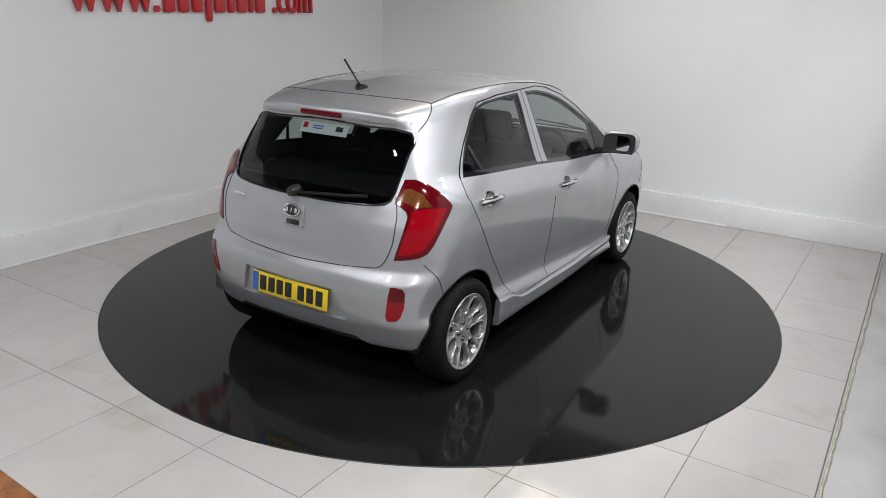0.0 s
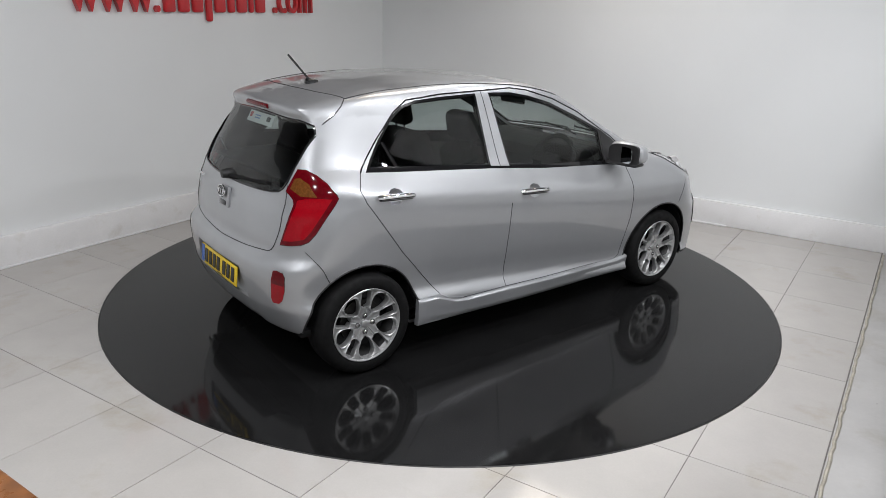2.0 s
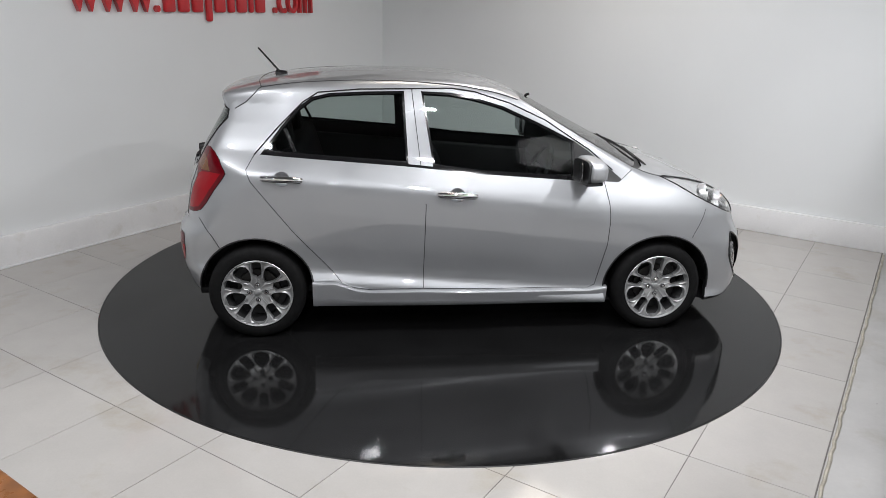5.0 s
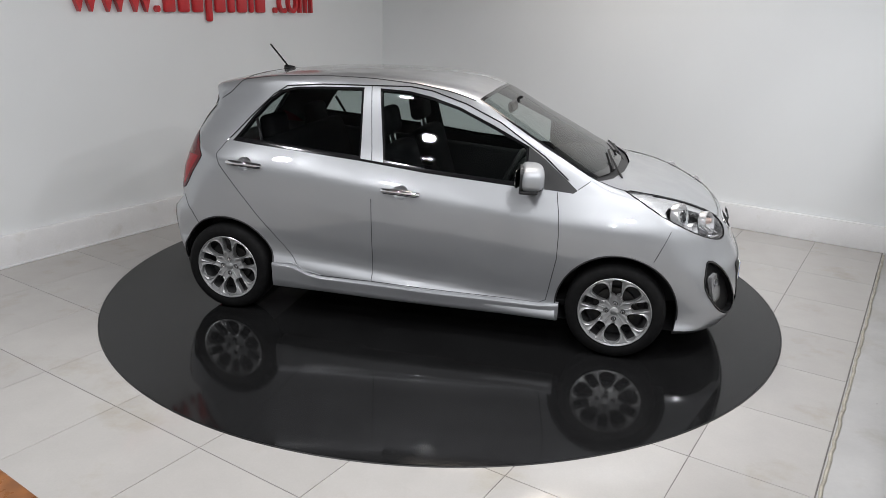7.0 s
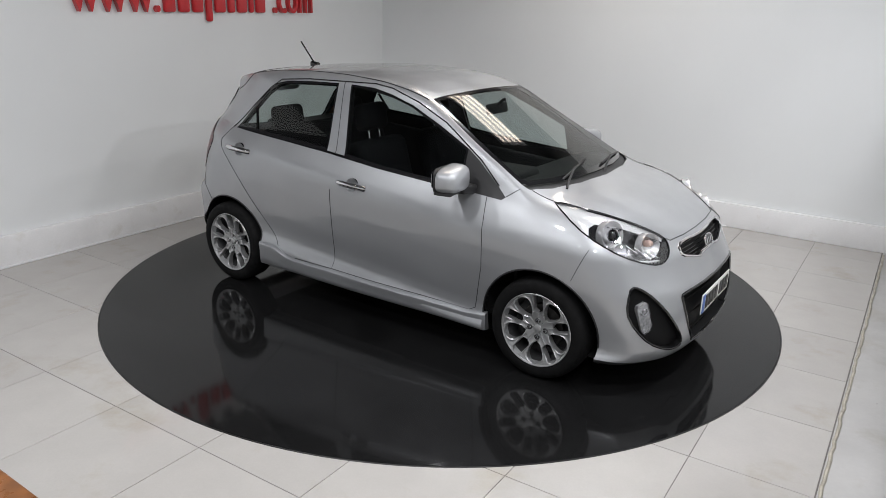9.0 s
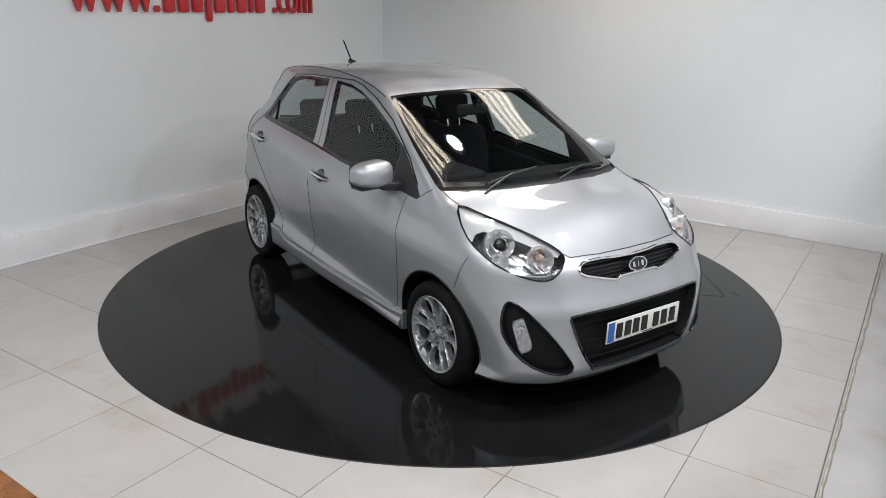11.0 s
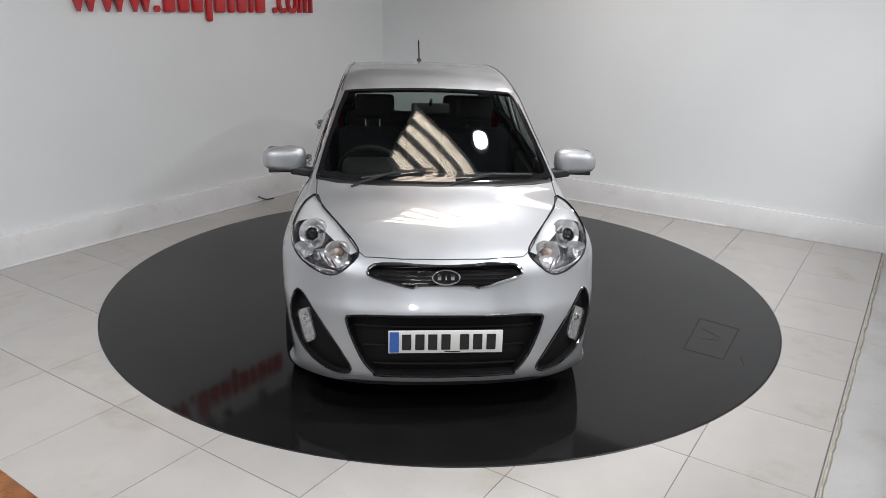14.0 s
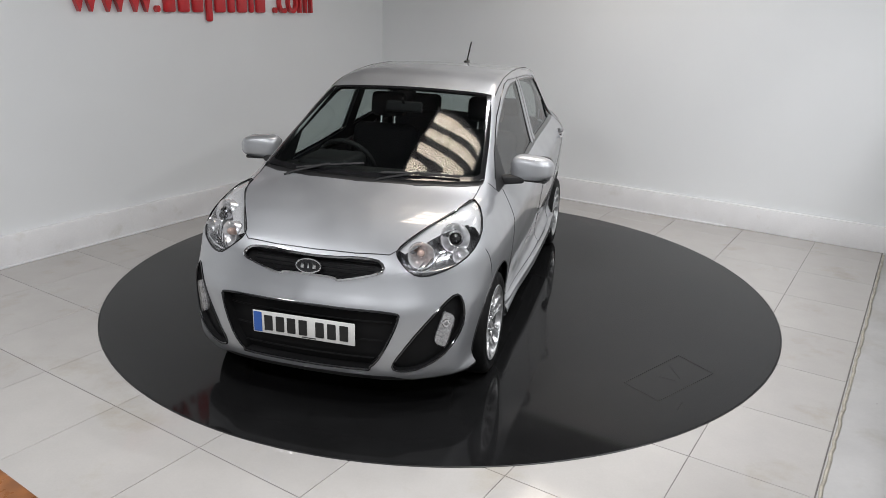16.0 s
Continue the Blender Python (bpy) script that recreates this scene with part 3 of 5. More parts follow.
DOOR_R = xz([(-1.150, 1.072), (-1.192, 1.000), (-1.169, 0.941), (-0.945, 0.642), (-0.741, 0.409), (-0.690, 0.350), (-0.638, 0.318), (-0.532, 0.299), (-0.210, 0.300), (-0.204, 0.812), (-0.230, 1.011), (-0.278, 1.424), (-0.571, 1.419), (-0.801, 1.400), (-0.888, 1.345), (-1.02, 1.215)])
DOOR_F = xz([(-0.210, 0.300), (0.137, 0.290), (0.790, 0.280), (0.830, 0.300), (0.876, 0.560), (0.878, 0.700), (0.870, 0.806), (0.847, 0.920), (0.90, 0.985), (0.76, 1.098), (0.496, 1.262), (0.289, 1.352), (0.080, 1.412), (-0.047, 1.428), (-0.278, 1.424), (-0.230, 1.011), (-0.204, 0.812)])
SILL = xz([(-0.90, 0.353), (-0.70, 0.353), (-0.638, 0.318), (-0.532, 0.298), (-0.210, 0.299), (0.137, 0.289), (0.790, 0.279), (0.95, 0.312), (0.95, 0.15), (-0.90, 0.15)])


HANDLES = ((-1.0, 0.953), (-0.028, 0.862))


def disc_outline(x, z, r, n=36):
    return [(x + r * math.cos(2 * math.pi * i / n), -0.8, z + r * math.sin(2 * math.pi * i / n)) for i in range(n)]


HEADLAMP_WAY = (0.74, -0.55, 0.38)
HEADLAMP = spline([(1.235, -0.655, 0.952), (1.40, -0.60, 0.930), (1.57, -0.51, 0.885), (1.72, -0.425, 0.822), (1.752, -0.42, 0.765), (1.735, -0.475, 0.690), (1.69, -0.565, 0.690), (1.57, -0.68, 0.745), (1.40, -0.72, 0.840)], 3, True)
STRIP_IN = [(1.235, -0.655, 0.952), (1.40, -0.60, 0.932), (1.57, -0.51, 0.890), (1.74, -0.415, 0.822), (1.725, -0.440, 0.788), (1.66, -0.49, 0.812), (1.56, -0.565, 0.850), (1.44, -0.655, 0.872), (1.42, -0.69, 0.855), (1.43, -0.72, 0.81), (1.39, -0.735, 0.83)]
FOG_WAY = (0.82, -0.57, 0.0)
FOG = spline([(1.70, -0.715, 0.590), (1.745, -0.665, 0.585), (1.81, -0.56, 0.48), (1.87, -0.455, 0.33), (1.875, -0.44, 0.265), (1.83, -0.53, 0.262), (1.75, -0.64, 0.33), (1.69, -0.72, 0.46)], 3, True)
GRILLE = spline([(1.8, -0.352, 0.712), (1.8, -0.325, 0.750), (1.8, -0.20, 0.755), (1.8, -0.13, 0.750), (1.8, 0, 0.747), (1.8, 0.13, 0.750), (1.8, 0.20, 0.755), (1.8, 0.325, 0.750), (1.8, 0.352, 0.712), (1.8, 0.25, 0.682), (1.8, 0.15, 0.662), (1.8, 0.11, 0.672), (1.8, -0.11, 0.672), (1.8, -0.15, 0.662), (1.8, -0.25, 0.682)], 3, True)
INTAKE = spline([(1.9, -0.447, 0.505), (1.9, -0.420, 0.540), (1.9, -0.2, 0.546), (1.9, 0.2, 0.546), (1.9, 0.420, 0.540), (1.9, 0.447, 0.505), (1.9, 0.385, 0.350), (1.9, 0.325, 0.272), (1.9, 0.27, 0.258), (1.9, -0.27, 0.258), (1.9, -0.325, 0.272), (1.9, -0.385, 0.350)], 3, True)
SCREEN_WAY = (0.46, 0, 0.89)
SCREEN = [(0.375, 0, 1.395), (0.372, -0.25, 1.389), (0.355, -0.515, 1.375), (0.52, -0.555, 1.28), (0.75, -0.60, 1.15), (1.00, -0.640, 0.985), (1.04, -0.615, 0.985), (1.115, -0.45, 1.0), (1.155, -0.25, 1.0), (1.168, 0, 1.0)]
SCREEN = SCREEN + [(x, -y, z) for x, y, z in SCREEN[-2:0:-1]]
COWL = [(1.00, -0.642, 0.985), (1.06, -0.640, 0.975), (1.135, -0.52, 0.98), (1.195, -0.3, 0.985), (1.222, 0, 0.985)]
COWL = COWL + [(x, -y, z) for x, y, z in COWL[-2::-1]] + [(1.04, 0.615, 0.985), (1.115, 0.45, 1.0), (1.155, 0.25, 1.0), (1.168, 0, 1.0), (1.155, -0.25, 1.0), (1.115, -0.45, 1.0), (1.04, -0.615, 0.985)]
HOOD = [(1.222, 0, 1), (1.195, -0.3, 1), (1.135, -0.52, 1), (1.075, -0.632, 1), (1.25, -0.625, 1), (1.40, -0.565, 1), (1.57, -0.478, 1), (1.70, -0.405, 1), (1.735, -0.365, 1), (1.752, -0.2, 1), (1.757, 0, 1)]
HOOD = HOOD + [(x, -y, z) for x, y, z in HOOD[-2:0:-1]]
REAR_WAY = (-0.93, 0, 0.36)
RSCREEN = spline([(-1.37, 0, 1.322), (-1.37, -0.3, 1.315), (-1.30, -0.503, 1.290), (-1.35, -0.526, 1.20), (-1.43, -0.528, 1.07), (-1.475, -0.515, 0.995), (-1.51, -0.45, 0.972), (-1.54, -0.25, 0.962), (-1.55, 0, 0.958), (-1.54, 0.25, 0.962), (-1.51, 0.45, 0.972), (-1.475, 0.515, 0.995), (-1.43, 0.528, 1.07), (-1.35, 0.526, 1.20), (-1.30, 0.503, 1.290), (-1.37, 0.3, 1.315)], 2, True)
TAIL_WAY = (-0.80, -0.60, 0.05)
TAIL = [(-1.421, -0.552, 1.094), (-1.398, -0.594, 1.096), (-1.367, -0.644, 1.076), (-1.338, -0.693, 1.042), (-1.309, -0.737, 0.989), (-1.304, -0.744, 0.975), (-1.317, -0.743, 0.952), (-1.371, -0.735, 0.880), (-1.420, -0.721, 0.806), (-1.452, -0.705, 0.766), (-1.482, -0.681, 0.750), (-1.516, -0.641, 0.742), (-1.545, -0.580, 0.735), (-1.524, -0.600, 0.820), (-1.496, -0.611, 0.898), (-1.479, -0.612, 0.935), (-1.475, -0.599, 0.959), (-1.478, -0.572, 0.977), (-1.484, -0.540, 0.990), (-1.455, -0.548, 1.042)]
TAIL_CORE = [(-1.464, -0.623, 0.958), (-1.436, -0.655, 0.969), (-1.380, -0.703, 0.973), (-1.332, -0.733, 0.971), (-1.391, -0.723, 0.888), (-1.437, -0.707, 0.818), (-1.467, -0.690, 0.778), (-1.509, -0.645, 0.764), (-1.536, -0.596, 0.758), (-1.510, -0.615, 0.847), (-1.475, -0.625, 0.928)]
AMBER = [(-1.469, -0.561, 1.006), (-1.442, -0.564, 1.053), (-1.428, -0.593, 1.058), (-1.409, -0.645, 1.035), (-1.401, -0.672, 1.002), (-1.392, -0.692, 0.979), (-1.448, -0.631, 0.978)]
RFOG = [(-1.596, -0.596, 0.615), (-1.586, -0.614, 0.619), (-1.572, -0.650, 0.611), (-1.566, -0.662, 0.590), (-1.568, -0.658, 0.518), (-1.573, -0.639, 0.463), (-1.582, -0.619, 0.443), (-1.597, -0.580, 0.441), (-1.603, -0.574, 0.468), (-1.605, -0.589, 0.565)]
RFOG_TOP = [(-1.596, -0.596, 0.615), (-1.586, -0.614, 0.619), (-1.572, -0.650, 0.611), (-1.566, -0.662, 0.590), (-1.568, -0.661, 0.544), (-1.605, -0.589, 0.550)]
TAILGATE = spline([(-1.6, -0.535, 1.02), (-1.6, -0.565, 0.93), (-1.6, -0.565, 0.80), (-1.6, -0.52, 0.70), (-1.6, -0.43, 0.680), (-1.6, -0.2, 0.665), (-1.6, 0, 0.660), (-1.6, 0.2, 0.665), (-1.6, 0.43, 0.680), (-1.6, 0.52, 0.70), (-1.6, 0.565, 0.80), (-1.6, 0.565, 0.93), (-1.6, 0.535, 1.02)], 4)
PLATE_BAY = [(-1.65, -0.30, 0.56), (-1.65, 0.30, 0.56), (-1.65, 0.355, 0.40), (-1.65, -0.355, 0.40)]
VALANCE = [(-1.6, -0.46, 0.268), (-1.6, -0.39, 0.315), (-1.6, 0.39, 0.315), (-1.6, 0.46, 0.268), (-1.6, 0.80, 0.245), (-1.6, 0.80, 0.1), (-1.6, -0.80, 0.1), (-1.6, -0.80, 0.245)]
LIP = [(1.9, -0.80, 0.205), (1.9, -0.5, 0.200), (1.9, -0.42, 0.222), (1.9, 0, 0.222), (1.9, 0.42, 0.222), (1.9, 0.5, 0.200), (1.9, 0.80, 0.205), (1.9, 0.8, 0.1), (1.9, -0.8, 0.1)]


def seam(name, pts, way, car, r=0.003, mat=None, closed=False, lift=0.0, steps=None):
    p = [Vector(q) for q in pts]
    if closed:
        p = p + [p[0]]
    dense = []
    for a, b in zip(p, p[1:]):
        n = max(2, int((b - a).length / 0.018))
        dense += [a + (b - a) * i / n for i in range(n)]
    if not closed:
        dense.append(p[-1])
    s = onto([tuple(q) for q in dense], way)
    g = slope(s)
    s = s + g / np.linalg.norm(g, axis=1)[:, None] * lift
    bm = bmesh.new()
    tube(bm, s.tolist(), r, 6, closed)
    return part(name, bm, mat or JOINT, car)


def flip_y(pts):
    return [(p[0], -p[1], p[2]) for p in pts]


def wheel(car, x, y, name):
    """Tyre, rim, spokes, bolts and brake disc; the outer face looks along -y before turning."""
    w = new(name)
    w.parent = car
    w.matrix_basis = pose(x, y, HUB_Z, 0, 0, 0 if y < 0 else 180)
    tyre = [(0.196, 0.080), (0.215, 0.088), (0.250, 0.090), (0.268, 0.080), (0.276, 0.060), (0.2785, 0.030), (0.279, 0.0), (0.2785, -0.030), (0.276, -0.060), (0.268, -0.079), (0.250, -0.090), (0.222, -0.091), (0.205, -0.086), (0.196, -0.078)]
    part("tyre", lathe(tyre, 64), RUBBER, w)
    rim = [(0.200, -0.084), (0.203, -0.088), (0.200, -0.091), (0.194, -0.088), (0.189, -0.070), (0.184, -0.058)]
    rm = part("rim", lathe(rim, 64), ALLOY, w)
    part("barrel", lathe([(0.1845, -0.058), (0.172, -0.030), (0.168, 0.04), (0.19, 0.08)], 48), BARREL_SHADED, w)
    # hub face with a raised dish
    hub = [(0.004, -0.056), (0.024, -0.056), (0.030, -0.055), (0.066, -0.054), (0.070, -0.02)]
    part("hub", lathe(hub, 40), ALLOY, w)
    part("centre_cap", lathe([(0.0005, -0.068), (0.016, -0.068), (0.021, -0.065), (0.022, -0.05)], 28), ALLOY, w)
    first = None
    radii = [0.022, 0.05, 0.072, 0.080, 0.086, 0.0924, 0.0932, 0.096, 0.100, 0.103, 0.107, 0.112, 0.120, 0.130, 0.142, 0.155, 0.168, 0.178, 0.184, 0.188, 0.194]
    for i in range(SPOKES):
        turn = pose(0, 0, 0, 0, 360 / SPOKES * i, 0)
        if first is not None:
            o = new("spoke", first.data)
            o.parent, o.matrix_basis = w, turn
            continue
        bm = bmesh.new()
        for s in (-1, 1):
            rows = []
            for r in radii:
                slot = 0.0 if r < 0.0925 else 0.027 * min(1.0, math.sqrt((r - 0.0925) / 0.016)) * min(1.0, max(0.0, (0.1945 - r) / 0.009)) ** 0.5
                gap = float(np.interp(r, [0.072, 0.080, 0.092, 0.107, 0.130, 0.155, 0.172, 0.182, 0.190], [0.0, 0.012, 0.022, 0.031, 0.041, 0.046, 0.043, 0.033, 0.0]))
                a1, a2 = math.asin(slot / r), math.pi / SPOKES - math.asin(gap / r)
                y0 = float(np.interp(r, [0.022, 0.086, 0.15, 0.194], [-0.058, -0.063, -0.073, -0.084]))
                edge = 0.004 if gap > 0 else 0.0
                inner = 0.003 if slot > 0 else 0.0
                depth = 0.034
                row = []
                for k, dy in ((0.0, depth if slot > 0 else 0.0005), (0.0, 0.003 - inner), (0.12, -inner), (0.30, 0.001), (0.62, 0.001), (0.84, -edge), (1.0, 0.002 - edge * 0.5), (1.0, depth if gap > 0 else 0.0025)):
                    a = (a1 + (a2 - a1) * k) * s
                    row.append(Vector((r * math.sin(a), y0 + dy, r * math.cos(a))))
                rows.append(row)
            vs = [[bm.verts.new(p) for p in row] for row in rows]
            for p, q in zip(vs, vs[1:]):
                for n in range(7):
                    quad = (p[n], p[n + 1], q[n + 1], q[n])
                    bm.faces.new(quad if s > 0 else quad[::-1])
        bmesh.ops.remove_doubles(bm, verts=bm.verts, dist=1e-5)
        bmesh.ops.dissolve_degenerate(bm, edges=bm.edges, dist=1e-6)
        bm.normal_update()
        if sum(f.normal.y for f in bm.faces) > 0:
            bmesh.ops.reverse_faces(bm, faces=bm.faces)
        first = part("spoke", bm, ALLOY, w, "", True, turn)
    for i in range(4):
        a = math.pi / 2 * i
        o = part("bolt", lathe([(0.0005, -0.069), (0.006, -0.069), (0.0085, -0.066), (0.0085, -0.05)], 12), CHROME, w, "", True, pose(0.046 * math.cos(a), 0, 0.046 * math.sin(a)))
        part("bolt_well", lathe([(0.0155, -0.0595), (0.0145, -0.0645), (0.0085, -0.0640), (0.0005, -0.0638)], 14), LAMP_DARK, w, "", True, pose(0.046 * math.cos(a), 0, 0.046 * math.sin(a)))
    part("brake_disc", lathe([(0.05, -0.012), (0.122, -0.012), (0.124, 0.0), (0.05, 0.0)], 40), STEEL, w)
    part("brake_backing", lathe([(0.02, 0.012), (0.165, 0.014), (0.17, 0.05)], 32), BLACK, w)
    return w


SPOKES = 5


def bars_plate(name, car, m, face):
    """A number plate: its characters as plain bars."""
    p = box_part(name, (0.52, 0.006, 0.111), face, car, m, 0.002)
    box_part("blue_band", (0.042, 0.002, 0.100), BLUE, p, pose(-0.234, -0.0042, 0), 0.0)
    for x in (-0.178, -0.118, -0.060, 0.000, 0.085, 0.145, 0.207):
        box_part("character_bar", (0.042, 0.002, 0.076), INK, p, pose(x, -0.0042, 0), 0.003)
    box_part("maker_bar", (0.07, 0.002, 0.004), INK, p, pose(0.03, -0.0042, -0.048))
    return p


def emblem(car, m, sx=0.062, sz=0.032):
    bm = bmesh.new()
    tube(bm, [(sx * math.cos(a), 0, sz * math.sin(a)) for a in [2 * math.pi * i / 40 for i in range(40)]], 0.0045, 8, True)
    e = part("emblem", bm, CHROME, car, "oval chrome-rimmed black emblem", True, m)
    bm = bmesh.new()
    slab(bm, [(sx * 0.97 * math.cos(2 * math.pi * i / 40), sz * 0.97 * math.sin(2 * math.pi * i / 40)) for i in range(40)], -0.001, 0.004)
    part("emblem_field", bm, GLOSS, e)
    for x in (-0.03, 0.0, 0.03):
        box_part("emblem_bar", (0.016 if x else 0.007, 0.004, 0.026), CHROME, e, pose(x, -0.002, 0), 0.001)
    return e


def rounded(bm, size, m, k=2):
    """A soft cushion-like block."""
    box(bm, *size, m, min(size) * 0.38, 4)


def seat(car, x, y, rear=False):
    s = new("rear_seat" if rear else "front_seat")
    s.parent = car
    s.matrix_basis = pose(x, y, 0)
    w = 1.16 if rear else 0.47
    bm = bmesh.new()
    rounded(bm, (0.50, w, 0.17), pose(0.05, 0, 0.47, 0, -6, 0))
    part("cushion", bm, FABRIC, s)
    bm = bmesh.new()
    rounded(bm, (0.16, w, 0.60), pose(-0.28, 0, 0.78, 0, -16, 0))
    part("backrest", bm, FABRIC, s)
    for dy in ((-0.32, 0.32) if rear else (0,)):
        bm = bmesh.new()
        up = -0.09 if rear else 0.0
        rounded(bm, (0.10, 0.25, 0.17), pose(-0.40, dy, 1.20 + up, 0, -10, 0))
        hr = part("headrest", bm, FABRIC, s)
        for o in (-0.05, 0.05):
            bm = bmesh.new()
            tube(bm, [(-0.365, dy + o, 1.04 + up), (-0.39, dy + o, 1.16 + up)], 0.006)
            part("headrest_post", bm, CHROME, hr)
    return s


def build_car():
    car = new("car")
    tagged(car, "silver five-door hatchback car parked on the black turntable", "car")
    sh = Shell()
    # the sides
    for x, r in ((R_AXLE[0], 0.326), (F_AXLE[0], 0.334)):
        sh.both("arch", disc_outline(x, 0.279, r), (0, -1, 0), lambda c: c.y < -0.42)
    sh.both("front_door", DOOR_F, (0, -1, 0), lambda c: c.y < -0.4, ["body"])
    sh.both("rear_door", DOOR_R, (0, -1, 0), lambda c: c.y < -0.4, ["body"])
    sh.both("skirt", SILL, (0, -1, 0), lambda c: c.y < -0.6, ["body"])
    sh.both("gasket", GASKET_F, (0, -1, 0), lambda c: c.y < -0.4)
    sh.both("gasket", GASKET_R, (0, -1, 0), lambda c: c.y < -0.4)
    sh.both("gasket", STRIP, (0, -1, 0), lambda c: c.y < -0.5)
    sh.both("sail", SAIL, (0, -1, 0), lambda c: c.y < -0.4)
    sh.both("fwindow", GLASS_F, (0, -1, 0), lambda c: c.y < -0.4)
    sh.both("rwindow", GLASS_R, (0, -1, 0), lambda c: c.y < -0.4)
    for x, z in HANDLES:
        sh.both("cup", [(x + 0.044 * math.cos(a), -0.8, z + 0.039 * math.sin(a)) for a in [2 * math.pi * i / 24 for i in range(24)]], (0, -1, 0), lambda c: c.y < -0.5)
    # the front
    sh.cut("cowl", COWL, SCREEN_WAY, lambda c: c.x > 0.9)
    sh.cut("screen_rim", SCREEN, SCREEN_WAY, lambda c: c.x > 0.2)
    small = [(0.78 + (x - 0.78) * (0.95 if x < 0.78 else 0.90), y * 0.955, 1.2 + (z - 1.2) * 0.94) for x, y, z in SCREEN]
    sh.cut("windscreen", small, SCREEN_WAY, lambda c: c.x > 0.2, ["screen_rim"])
    sh.cut("hood", HOOD, (0, 0, 1), lambda c: c.x > 1.0, ["body"])
    sh.both("headlamp", HEADLAMP, HEADLAMP_WAY, lambda c: c.x > 1.1)
    sh.both("lampstrip", STRIP_IN, HEADLAMP_WAY, lambda c: c.x > 1.1, ["headlamp"])
    sh.both("fogbay", FOG, FOG_WAY, lambda c: c.x > 1.3)
    sh.cut("grille", GRILLE, (1, 0, 0), lambda c: c.x > 1.3)
    sh.cut("intake", INTAKE, (1, 0, 0), lambda c: c.x > 1.3)
    sh.cut("lip", LIP, (1, 0, 0), lambda c: c.x > 1.45, ["body"])
    # the rear
    sh.cut("tailgate", TAILGATE, (-1, 0, 0), lambda c: c.x < -1.2, ["body"])
    sh.cut("rscreen", RSCREEN, REAR_WAY, lambda c: c.x < -1.1)
    sh.both("tail", TAIL, TAIL_WAY, lambda c: c.x < -1.1)
    sh.both("tailcore", TAIL_CORE, TAIL_WAY, lambda c: c.x < -1.1)
    sh.both("amber", AMBER, TAIL_WAY, lambda c: c.x < -1.1)
    sh.both("rfog", RFOG, (-0.9, -0.43, 0), lambda c: c.x < -1.4)
    sh.both("rfogtop", RFOG_TOP, (-0.9, -0.43, 0), lambda c: c.x < -1.4)
    sh.cut("plate_bay", PLATE_BAY, (-1, 0, 0), lambda c: c.x < -1.4)
    sh.cut("valance", VALANCE, (-1, 0, 0), lambda c: c.x < -1.3, ["body"])
    # underside
    sh.cut("belly", [(-1.9, -0.9, 0), (2.0, -0.9, 0), (2.0, 0.9, 0), (-1.9, 0.9, 0)], (0, 0, -1), lambda c: c.z < 0.20, ["body"])
    sh.bm.verts.index_update()
    sh.bm.normal_update()

    sh.take(["body"], "body", PAINT, car)
    fd = {}
    for s in "rl":
        fd[s] = sh.take(["front_door_" + s], "front_door", PAINT, car)
        rd = sh.take(["rear_door_" + s], "rear_door", PAINT, car)
        sill = sh.take(["skirt_" + s], "sill", PAINT, car)
        side_skirt(sill, -1 if s == "r" else 1)
        sh.take(["gasket_" + s], "window_gasket", GLOSS, car, 0.002)
        sh.take(["sail_" + s], "mirror_triangle", BLACK, car, 0.001)
        sh.take(["fwindow_" + s], "front_side_window", GLASS, car, 0.005)
        sh.take(["rwindow_" + s], "rear_side_window", PRIVACY, car, 0.005)
        housing = sh.take(["headlamp_" + s], "headlamp", LAMP_DARK, car, 0.003, 0.07, "clear headlamp with chrome reflectors")
        sh.take(["headlamp_" + s, "lampstrip_" + s], "lens", CLEAR, housing, 0.002)
        sh.take(["lampstrip_" + s], "upper_reflector", LAMP_STRIP, housing, 0.010)
        bay = sh.take(["fogbay_" + s], "fog_lamp_bay", DEEP, car, 0.0, 0.03)
        lamp = sh.take(["tail_" + s], "tail_lamp", TAIL_DEEP, car, -0.004, 0, "red tail lamp with an amber indicator")
        sh.take(["amber_" + s], "indicator", TAIL_AMBER, lamp, -0.004)
        sh.take(["tailcore_" + s], "brake_light", TAIL_RED, lamp, -0.004)
        fog = sh.take(["rfog_" + s], "rear_reflector", TAIL_RED, car, -0.003)
        sh.take(["rfogtop_" + s], "reflector_top", TAIL_DEEP, fog, -0.003)
        detail_headlamp(housing, -1 if s == "r" else 1)
        detail_fog(bay, -1 if s == "r" else 1)
    sh.take(["cowl"], "cowl", BLACK, car, 0.012)
    sh.take(["screen_rim"], "windscreen_rim", GLOSS, car, 0.002)
    sh.take(["windscreen"], "windscreen", GLASS, car, 0.003)
    sh.take(["hood"], "hood", PAINT, car)
    sh.take(["tailgate"], "tailgate", PAINT, car)
    sh.take(["rscreen"], "rear_window", BACKGLASS, car, 0.003)
    sh.take(["grille"], "upper_grille", DEEP, car, 0.0, 0.03)
    sh.take(["intake"], "lower_grille", DEEP, car, 0.0, 0.05)
    sh.take(["lip"], "front_lip", BLACK, car, 0.004)
    sh.take(["valance"], "rear_valance", BLACK, car, 0.006)
    sh.take(["plate_bay"], "plate_recess", PAINT, car, 0.0, 0.018)
    sh.take(["belly"], "underbody", BLACK, car)
    lined = ["body", "front_door_r", "front_door_l", "rear_door_r", "rear_door_l", "tailgate", "sail_r", "sail_l", "gasket_r", "gasket_l", "skirt_r", "skirt_l"]
    sh.take(lined, "inner_lining", TRIM, car, 0.03, 0, "", True)
    sh.bm.free()
    dress(car)
    return car


